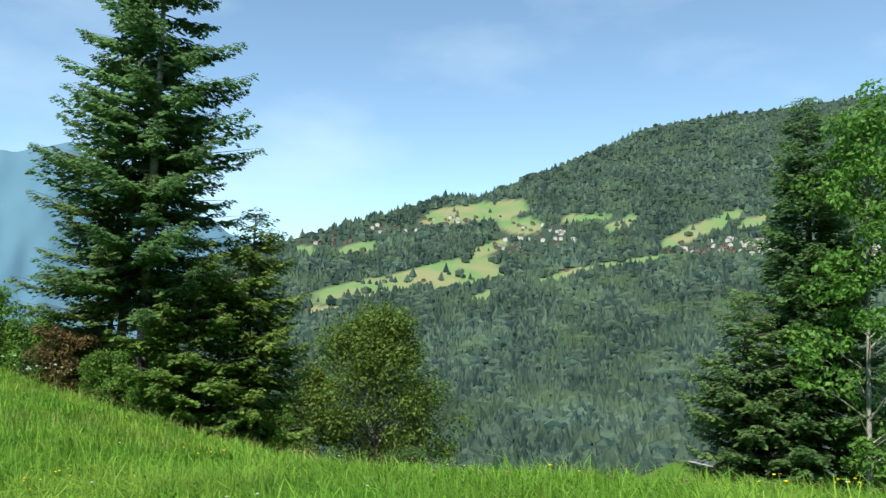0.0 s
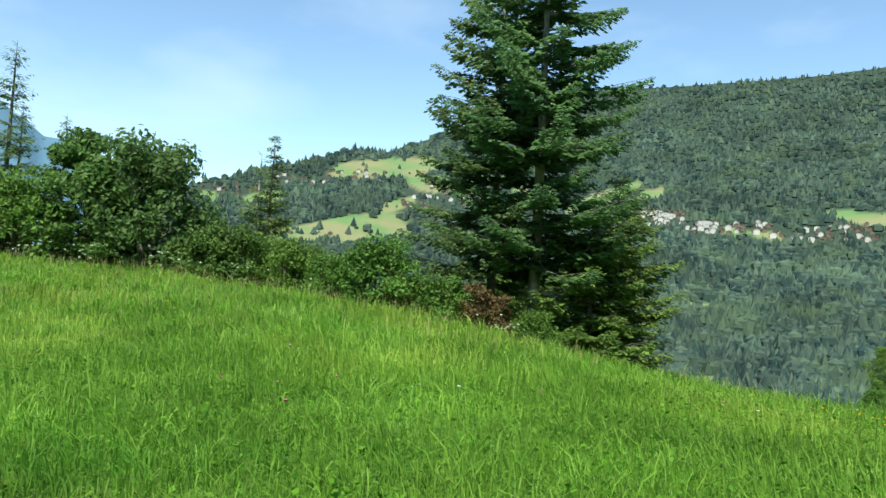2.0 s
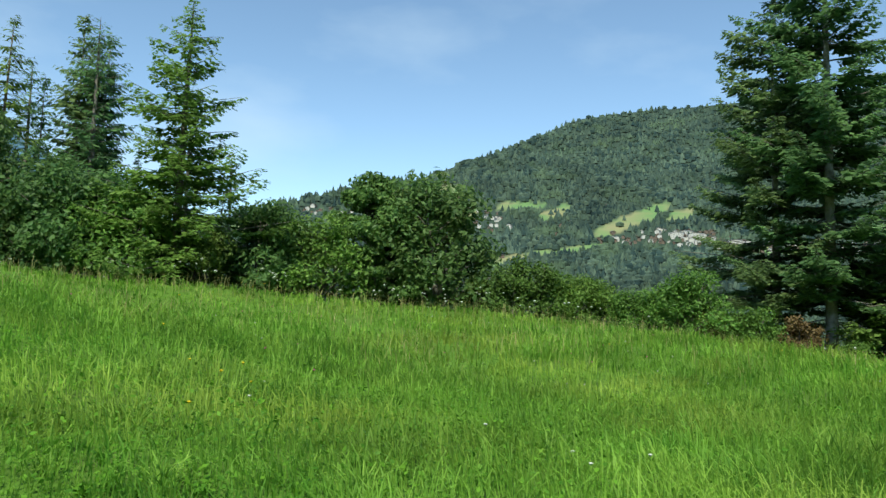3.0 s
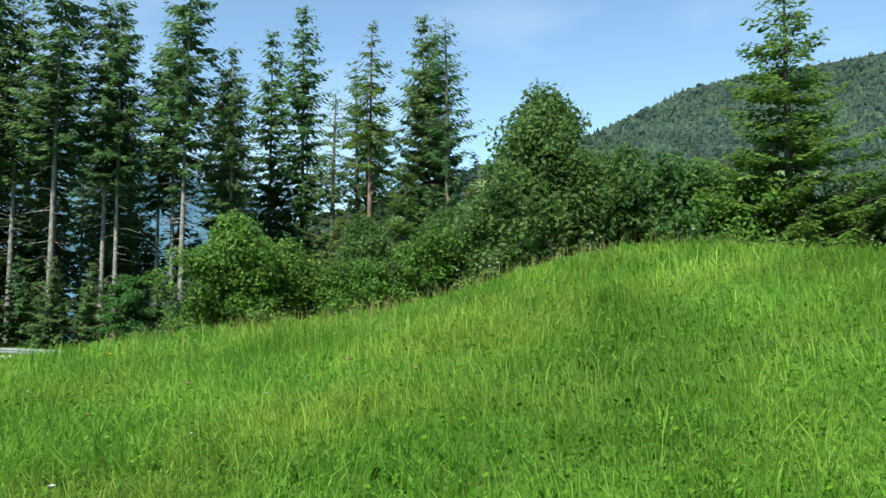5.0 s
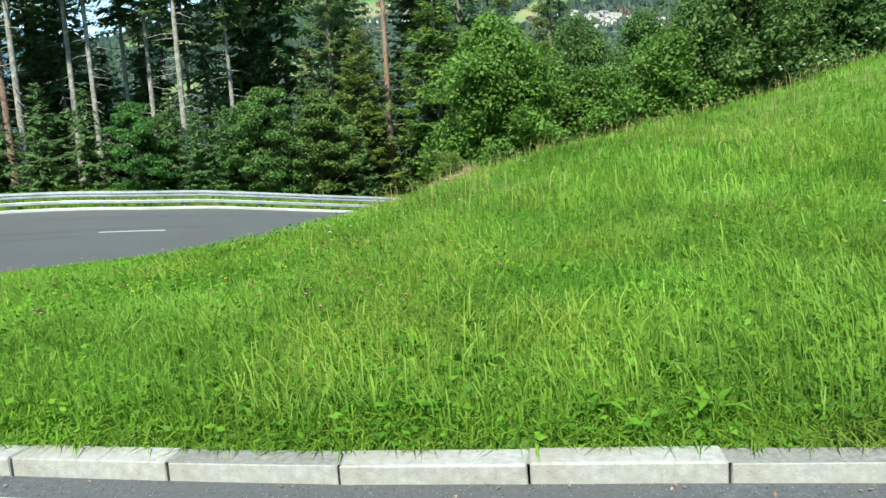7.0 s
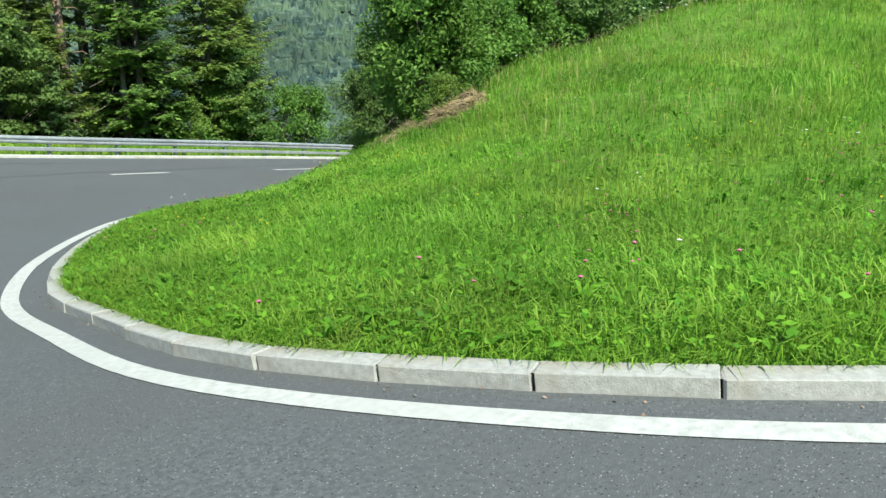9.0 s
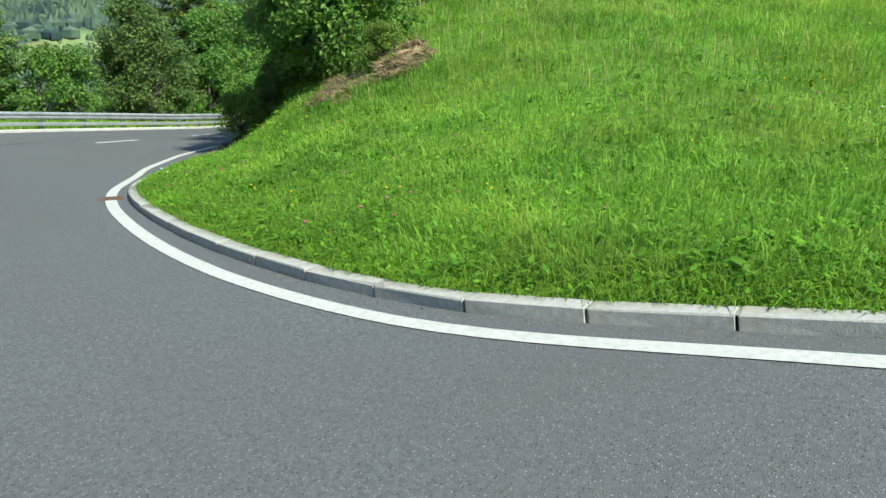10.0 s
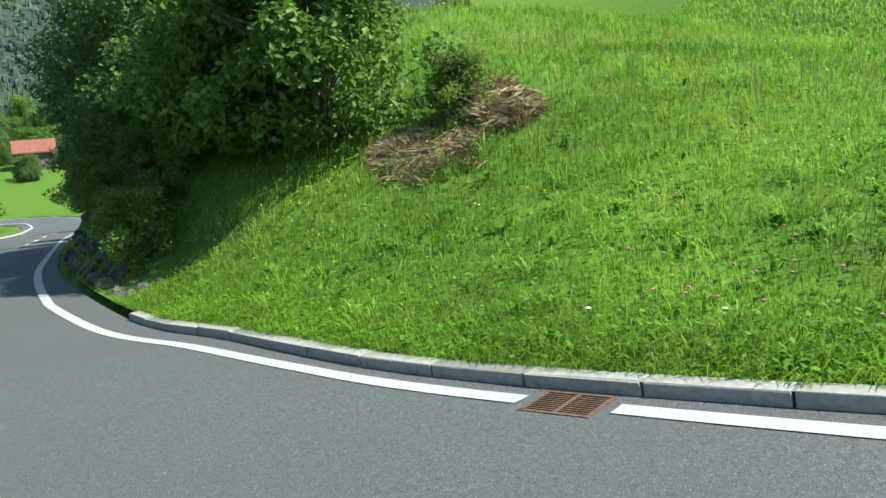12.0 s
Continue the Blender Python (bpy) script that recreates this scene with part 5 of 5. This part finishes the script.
# tar-filled seams in the asphalt
for d0, d1, s0, s1 in ((0.78, 0.78, s_at(-56.2, 9.55), s_at(-44, 27.4)), (0.50, 0.55, s_at(-57.7, 10.65), s_at(-30, 32.2)), (0.30, 0.42, s_at(-47.5, 5.95), s_at(-53.6, 23.2))):
    f_ = lambda s, q0=d0, q1=d1, a0=s0, a1=s1: width_at(s) * (q0 + (q1 - q0) * (s - a0) / (a1 - a0)) + 0.08 * noise.noise(Vector((s * 0.35, q0 * 9, 0)))
    ribbon("tar_seam", s0, s1, f_, lambda s, g=f_: g(s) + 0.035 + 0.02 * noise.noise(Vector((s * 1.5, 3, 0))), 0.004, M_TAR, 2, "dark tar-filled seam in the asphalt", "road seam")

# ---- low leaves, flowers and seed heads in the meadow ----
def leaf_litter(name, x, y, z, size, height, rg, mat, label, category):
    """Small flat leaves or petals at a given height, one island each."""
    n = len(x)
    nrm = rg.normal(size=(n, 3)) * 0.45 + np.array((0, 0, 1))
    nrm /= np.linalg.norm(nrm, axis=1)[:, None]
    t1 = np.cross(nrm, rg.normal(size=(n, 3)))
    t1 /= np.linalg.norm(t1, axis=1)[:, None]
    t2 = np.cross(nrm, t1)
    c = np.c_[x, y, z + height]
    s3 = size[:, None]
    v = np.stack([c - t1 * s3, c + t2 * s3 * 0.6, c + t1 * s3, c - t2 * s3 * 0.6], 1).reshape(-1, 3)
    b = np.arange(n)[:, None] * 4
    f = np.concatenate([b + np.array([0, 1, 2]), b + np.array([0, 2, 3])])
    return tagged(new(name, mesh_quick(name, v, f, mat)), label, category, kind="stuff")


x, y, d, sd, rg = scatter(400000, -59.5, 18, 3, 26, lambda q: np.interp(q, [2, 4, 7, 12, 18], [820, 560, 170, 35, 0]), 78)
hg = rg.uniform(0.03, 0.20, len(x)) * np.interp(-sd, [0, 1, 4], [0.5, 0.8, 1.2])
leaf_litter("clover_leaves", x, y, ground_z(x, y), rg.uniform(0.012, 0.032, len(x)), hg, rg, M_CLOVER, "low clover and dandelion leaves among the grass", "weeds")

# a denser fringe of clover and plantain leaves behind the kerb stones
rg = np.random.default_rng(79)
fringe = [on_edge(q, -e_) for q, e_ in zip(rg.uniform(S_KERB0, S_KERB1, 7500), 0.14 + 0.7 * rg.uniform(0, 1, 7500) ** 1.5)]
x, y = np.array([p.x for p in fringe]), np.array([p.y for p in fringe])
leaf_litter("kerb_weeds", x, y, np.maximum(ground_z(x, y), np.array([p.z for p in fringe]) + 0.06), rg.uniform(0.010, 0.028, len(x)), rg.uniform(0.01, 0.09, len(x)), rg, M_CLOVER, "fringe of clover and plantain leaves behind the kerb", "weeds")

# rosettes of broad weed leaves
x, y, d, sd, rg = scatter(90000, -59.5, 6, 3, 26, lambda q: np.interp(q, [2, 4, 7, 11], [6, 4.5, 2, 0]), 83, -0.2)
k = np.repeat(np.arange(len(x)), 8)
a = rg.uniform(0, 6.283, len(k))
size_r = rg.uniform(0.6, 1.4, len(x))[k]
ln = rg.uniform(0.05, 0.12, len(k)) * size_r
blades("broad_weeds", x[k] + np.cos(a) * 0.012, y[k] + np.sin(a) * 0.012, ground_z(x, y)[k] + 0.02, ln, ln * rg.uniform(0.10, 0.2, len(k)), rg.uniform(0.7, 1.5, len(k)), rg, M_CLOVER, "broad dock, plantain and dandelion leaves in the grass", a)


def flower_patch(name, count, clusters, spread, height, size, mat, label, seed, box=(-58.5, 14, 6, 25), near=0.35):
    rg = np.random.default_rng(seed)
    cx, cy = rg.uniform(box[0], box[1], clusters), rg.uniform(box[2], box[3], clusters)
    k = rg.integers(0, clusters, count)
    x, y = cx[k] + rg.normal(0, spread, count), cy[k] + rg.normal(0, spread, count)
    sd = station(x, y)[1]
    ok = (sd < -near) & (y < 26)
    x, y = x[ok], y[ok]
    n = len(x)
    base = np.c_[x, y, ground_z(x, y) + height * rg.uniform(0.7, 1.25, n)]
    r = size * rg.uniform(0.7, 1.3, n)
    a = np.arange(5) * 2 * np.pi / 5
    ring = np.stack([np.cos(a), np.sin(a), 0.35 + 0 * a], 1)
    v = np.concatenate([base[:, None] + ring[None] * r[:, None, None], (base + np.c_[0 * r, 0 * r, r * 0.75])[:, None], (base - np.c_[0 * r, 0 * r, r * 0.6])[:, None]], 1)
    f = np.array([(q, (q + 1) % 5, 5) for q in range(5)] + [((q + 1) % 5, q, 6) for q in range(5)])
    f = (f[None] + (np.arange(n) * 7)[:, None, None]).reshape(-1, 3)
    return tagged(new(name, mesh_quick(name, v.reshape(-1, 3), f, mat)), label, "flowers", kind="stuff")


flower_patch("buttercup_flowers", 150, 30, 0.4, 0.2, 0.012, M_YELLOW, "small yellow buttercups in the meadow", 4, (-58, -46, 9, 25))
flower_patch("buttercup_flowers", 90, 22, 0.5, 0.36, 0.02, M_YELLOW, "scattered yellow buttercups in the tall grass", 9, (-46, 14, 7, 25))
flower_patch("buttercup_flowers", 260, 14, 0.5, 0.3, 0.015, M_YELLOW, "yellow buttercups in the grass near the road", 10, (-11, -4, 4.5, 8.5))
flower_patch("clover_flowers", 420, 50, 0.5, 0.2, 0.013, M_PINK, "pinkish red clover heads in the meadow", 5, (-58, -45, 7, 22))
flower_patch("clover_flowers", 160, 60, 0.5, 0.32, 0.016, M_PINK, "scattered pink clover heads in tall grass", 6, (-45, 12, 6, 20))
flower_patch("white_flowers", 260, 90, 0.6, 0.30, 0.016, M_WHITE_FLOWER, "small white clover heads in the meadow", 7, (-58, 12, 6, 24))
flower_patch("umbel_flowers", 150, 26, 0.5, 0.62, 0.045, M_WHITE_FLOWER, "white umbel flowers along the meadow edge", 8, (-46, 12, 21, 25.5))

# dry seed stalks along the crest
x, y, d, sd, rg = scatter(60000, -51, 14, 14, 27, lambda q: 13 + 0 * q, 79, -3)
edge_n = np.array([noise.noise(Vector((p * 0.35, q * 0.35, 5))) for p, q in zip(x, y)])
ok = (edge_n > 0.0) | (y > 19)
x, y = x[ok], y[ok]
blades("seed_stalks", x, y, ground_z(x, y), rg.uniform(0.3, 0.62, len(x)), rg.uniform(0.0025, 0.005, len(x)), rg.uniform(0.1, 0.5, len(x)), rg, M_STRAW, "pale dry grass stalks with seed heads", None, 1)

# grass on the outer verges
rg = np.random.default_rng(80)
vx, vy = rg.uniform(-72, -26, 60000), rg.uniform(24, 48, 60000)
sd = np.where(station(vx, vy)[1] > 0, beyond(vx, vy)[0], -1)
ok = (sd > 0.25) & (sd < 12)
vx, vy = vx[ok], vy[ok]
blades("verge_grass", vx, vy, ground_z(vx, vy), rg.uniform(0.1, 0.4, len(vx)), rg.uniform(0.012, 0.028, len(vx)), rg.uniform(0.1, 0.7, len(vx)), rg, M_GRASS, "rough verge grass beyond the guardrail", None, 1)

# grass on the hillside above the upper road
rg = np.random.default_rng(84)
vx, vy = rg.uniform(-58, 60, 52000), rg.uniform(-56, -3, 52000)
ok = beyond(vx, vy)[0] > 0.25
vx, vy = vx[ok], vy[ok]
blades("hillside_grass", vx, vy, ground_z(vx, vy), rg.uniform(0.3, 0.8, len(vx)), rg.uniform(0.03, 0.08, len(vx)), rg.uniform(0.2, 0.9, len(vx)), rg, M_GRASS, "tall meadow grass on the hillside above the road", None, 1)

# grass on the meadow below the road's end
vx, vy = rg.uniform(28, 112, 12000), rg.uniform(48, 92, 12000)
ok = station(vx, vy)[1] > 8
blades("low_meadow_grass", vx[ok], vy[ok], ground_z(vx[ok], vy[ok]), rg.uniform(0.3, 0.6, ok.sum()), rg.uniform(0.06, 0.12, ok.sum()), rg.uniform(0.3, 1.0, ok.sum()), rg, M_GRASS, "bright green meadow grass below the road", None, 1)

# dry leaves and straw blown against the kerb
rg = np.random.default_rng(85)
ss = rg.uniform(S_KERB0, S_KERB1, 260)
dd = np.abs(rg.normal(0, 0.06, 260)) + 0.015
lx, ly = np.interp(ss, S, RAIL[:, 0]) + np.interp(ss, S, OUT[:, 0]) * dd, np.interp(ss, S, RAIL[:, 1]) + np.interp(ss, S, OUT[:, 1]) * dd
leaf_litter("leaf_litter", lx, ly, np.interp(ss, S, RAIL[:, 2]), rg.uniform(0.004, 0.012, 260), rg.uniform(0.004, 0.012, 260), rg, M_BARK_RED, "dry leaves and straw blown against the kerb", "leaf litter")

# heap of cut dry grass on the bank
def hay_heap(x0, y0, r, h, n, seed, label, fall=(-0.45, -0.25)):
    """Strands of cut grass, combed in tufts that hang downhill over an uneven mound."""
    rg = np.random.default_rng(seed)
    tufts = max(10, n // 45)
    ta, tq = rg.uniform(0, 6.283, tufts), np.sqrt(rg.uniform(0, 1, tufts))
    lobe = 1 + 0.28 * np.sin(ta * 2 + seed) + 0.18 * np.sin(ta * 5 + seed * 2)
    tx, ty = np.cos(ta) * tq * r * lobe, np.sin(ta) * tq * r * 0.75 * lobe
    th = h * (1 - tq ** 2) * rg.uniform(0.35, 1.05, tufts)
    tdir = rg.normal(size=(tufts, 3)) * np.array((0.8, 0.8, 0.25)) + np.array((fall[0], fall[1], -0.12))
    pick = rg.integers(0, tufts, n)
    px, py = x0 + tx[pick] + rg.normal(0, 0.075, n), y0 + ty[pick] + rg.normal(0, 0.075, n)
    pz = ground_z(px, py) + th[pick] + rg.uniform(0.01, 0.07, n)
    dirs = tdir[pick] + rg.normal(size=(n, 3)) * np.array((0.45, 0.45, 0.16 if h < 0.2 else 0.28))
    dirs /= np.linalg.norm(dirs, axis=1)[:, None]
    ln = rg.uniform(0.07, 0.26, n)[:, None]
    side = np.cross(dirs, rg.normal(size=(n, 3)))
    side /= np.linalg.norm(side, axis=1)[:, None]
    c = np.c_[px, py, pz]
    wide = rg.uniform(0.003, 0.008, n)[:, None]
    v = np.stack([c - dirs * ln, c + side * wide, c + dirs * ln + np.array((0, 0, -0.05)), c - side * wide], 1).reshape(-1, 3)
    b = np.arange(n)[:, None] * 4
    f = np.concatenate([b + np.array([0, 1, 2]), b + np.array([0, 2, 3])])
    return tagged(new("hay_heap", mesh_quick("hay_heap", v, f, M_HAY)), label, "hay heap", kind="stuff")


hay_heap(-48.45, 21.6, 0.66, 0.33, 4000, 1, "heap of dry brown cut grass on the bank")
hay_heap(-49.0, 22.45, 0.85, 0.06, 1300, 2, "thin spread of dry cut grass on the bank")
hay_heap(-48.5, 22.9, 0.5, 0.06, 700, 3, "thin spread of dry cut grass below the shrubs")


# boulders at the foot of the bank past the kerb's end
def boulder(x, y, size, seed, label):
    bm = bmesh.new()
    bmesh.ops.create_icosphere(bm, subdivisions=2, radius=1)
    for v in bm.verts:
        q = v.co.copy()
        v.co *= 1 + 0.55 * noise.noise(q * 1.1 + Vector((seed, 0, 0))) + 0.3 * noise.noise(q * 3 + Vector((0, seed, 0)))
        v.co = Vector((v.co.x * size, v.co.y * size * 0.75, v.co.z * size * 0.7))
    ob = part("boulder", bm, M_ROCK)
    ob.matrix_basis = pose(x, y, float(ground_z(x, y)[0]) + size * 0.02, seed * 13 % 40, 0, seed * 47)
    return tagged(ob, label, "rock", "rocks along the bank")


for q_ in range(6, 45):
    tier = q_ % 3
    p_ = on_edge(S_KERB1 + 0.5 + (q_ // 3) * 0.8 + 0.2 * tier, -0.30 - 0.24 * tier, 0)
    boulder(p_.x, p_.y, rng.uniform(0.13, 0.24) * (0.65 if q_ < 12 else 1.0), q_ + 1, "dark grey broken rock at the foot of the bank")


# ---- houses of the villages across the valley ----
def chalet_parts(w, d, h, roof_h, wall_mat, roof_mat, floors):
    """House mesh pieces at the origin, front towards -y."""
    wall = bmesh.new()
    vs = [wall.verts.new(c) for c in ((-w / 2, -d / 2, -3), (w / 2, -d / 2, -3), (w / 2, d / 2, -3), (-w / 2, d / 2, -3), (-w / 2, -d / 2, h), (w / 2, -d / 2, h), (w / 2, d / 2, h), (-w / 2, d / 2, h), (0, -d / 2, h + roof_h), (0, d / 2, h + roof_h))]
    for f in ((0, 1, 5, 8, 4), (2, 3, 7, 9, 6), (0, 4, 7, 3), (1, 2, 6, 5), (3, 2, 1, 0)):
        wall.faces.new([vs[q] for q in f])
    roof = bmesh.new()
    o, e, t = 1.0, 1.2, 0.35
    for sgn in (-1, 1):
        top, low = (0, h + roof_h + t), (sgn * (w / 2 + o), h - roof_h * o / (w / 2) + t)
        c = [roof.verts.new((px, py, pz - dz)) for py in (-d / 2 - e, d / 2 + e) for px, pz in (top, low) for dz in (0, t)]
        for f in ((0, 2, 6, 4), (1, 5, 7, 3), (0, 1, 3, 2), (4, 6, 7, 5), (2, 3, 7, 6), (0, 4, 5, 1)):
            roof.faces.new([c[q] for q in f])
    win = bmesh.new()
    for fl in range(floors):
        for k in range(max(2, int(w / 3))):
            px = -w / 2 + (k + 0.5) * w / max(2, int(w / 3))
            pz = 1.0 + fl * 2.8
            c = [win.verts.new(q) for q in ((px - 0.6, -d / 2 - 0.05, pz), (px + 0.6, -d / 2 - 0.05, pz), (px + 0.6, -d / 2 - 0.05, pz + 1.4), (px - 0.6, -d / 2 - 0.05, pz + 1.4))]
            win.faces.new(c)
    out = []
    for nm, bm, mt in (("wall", wall, wall_mat), ("roof", roof, roof_mat), ("window_row", win, M_WINDOW))[:3 if floors > 3 else 2]:
        me = bpy.data.meshes.new(nm)
        bm.to_mesh(me)
        bm.free()
        me.materials.append(mt)
        out.append((nm, me))
    return out


M_TILE_RED = mottled("red_tiles", (0.17, 0.062, 0.048), (0.26, 0.10, 0.075), 1.5, 0.8)
HOUSES = [
    (chalet_parts(11, 10, 5.5, 3.0, M_WHITEWALL, M_ROOF, 2), "white two-storey chalet with a dark pitched roof"),
    (chalet_parts(10, 9, 5, 2.8, M_WOODWALL, M_ROOF_RED, 2), "dark wooden chalet with a reddish roof"),
    (chalet_parts(13, 11, 7.5, 3.0, M_WHITEWALL, M_ROOF_RED, 3), "white three-storey house with a brown roof"),
    (chalet_parts(9, 8, 4.5, 2.6, M_WOODWALL, M_ROOF, 1), "small brown timber chalet"),
    (chalet_parts(34, 14, 12, 2.0, M_WHITEWALL, M_ROOF, 4), "long white hotel block with rows of windows"),
    (chalet_parts(14, 12, 22, 1.5, M_WHITEWALL, M_ROOF, 7), "white apartment tower above the trees"),
    (chalet_parts(10, 9, 4, 2.8, M_WOODWALL, M_TILE_RED, 2), "dark wooden farmhouse with a bright red tiled roof")]


def far_house(az_, el_, kind, size=1.0, group="village across the valley"):
    pieces, label = HOUSES[kind]
    top = new("chalet")
    f_ = noise.noise(Vector((az_ * 0.16, el_ * 0.09, 3.0))) * 10
    p = far_point(np.array(az_), np.array(el_))
    turn = -az_ + rng.uniform(-35, 35)
    top.matrix_basis = pose(p[0], p[1], p[2] + f_ + 0.5, 0, 0, turn) @ Matrix.Scale(size, 4)
    for nm, me in pieces:
        tagged(part_mesh(nm, me, top), kind="stuff" if nm == "window_row" else "")
    return tagged(top, label, "house", group)


# clusters: az from, az to, el from, el to, count
for a0, a1, e0, e1, n_, mix in (
        (16.2, 19.4, 6.9, 7.3, 9, (0, 1, 2, 3)), (19.2, 24.8, 6.7, 7.9, 38, (0, 2, 1, 3, 2, 1)), (24.8, 30.5, 6.2, 7.0, 26, (0, 1, 2, 3)), (30.5, 37, 5.8, 6.8, 34, (0, 1, 2, 3)), (16.5, 27, 6.8, 7.7, 26, (1, 3)), (27, 37, 6.0, 7.0, 24, (1, 3)),
        (-1.5, 2.8, 8.7, 9.5, 30, (1, 1, 3, 0)), (-5.5, -1.5, 8.2, 9.0, 14, (1, 3, 0)), (-10.5, -6.0, 6.8, 7.9, 16, (1, 3, 0)), (5.5, 9.5, 7.5, 9.2, 34, (3, 1, 3, 0)), (4.2, 6.5, 6.6, 8.2, 20, (3, 1, 0)), (12.8, 15, 7.2, 8.2, 5, (0, 1, 3)),
        (60, 68, 5.3, 5.9, 5, (1, 3, 0))):
    for _ in range(n_):
        far_house(rng.uniform(a0, a1), rng.uniform(e0, e1), int(mix[rng.integers(0, len(mix))]), rng.uniform(0.75, 1.05))
far_house(10.1, 7.5, 5, 0.8)
for az_, el_ in ((22.2, 7.4), (22.9, 7.5), (23.5, 7.3), (26.2, 6.7)):
    far_house(az_, el_, 4, 1.0)
for az_, el_ in ((-3.9, 4.6), (-1.0, 4.6), (9.6, 5.6), (-9.4, 2.4), (27.0, 4.8), (17.3, 9.6)):
    far_house(az_, el_, 3, 0.9, "lone barns on the hay meadows")



def farm_house(x, y, kind, turn, size):
    pieces, label = HOUSES[kind]
    top = new("farmhouse")
    top.matrix_basis = pose(x, y, float(ground_z(x, y)[0]) + 0.6, 0, 0, turn) @ Matrix.Scale(size, 4)
    for nm, me in pieces:
        tagged(part_mesh(nm, me, top), kind="stuff" if nm == "window_row" else "")
    return tagged(top, label, "house", "farm below the road")


farm_house(88.0, 76.6, 6, 20, 0.62)
farm_house(77.0, 85.6, 3, 60, 0.42)
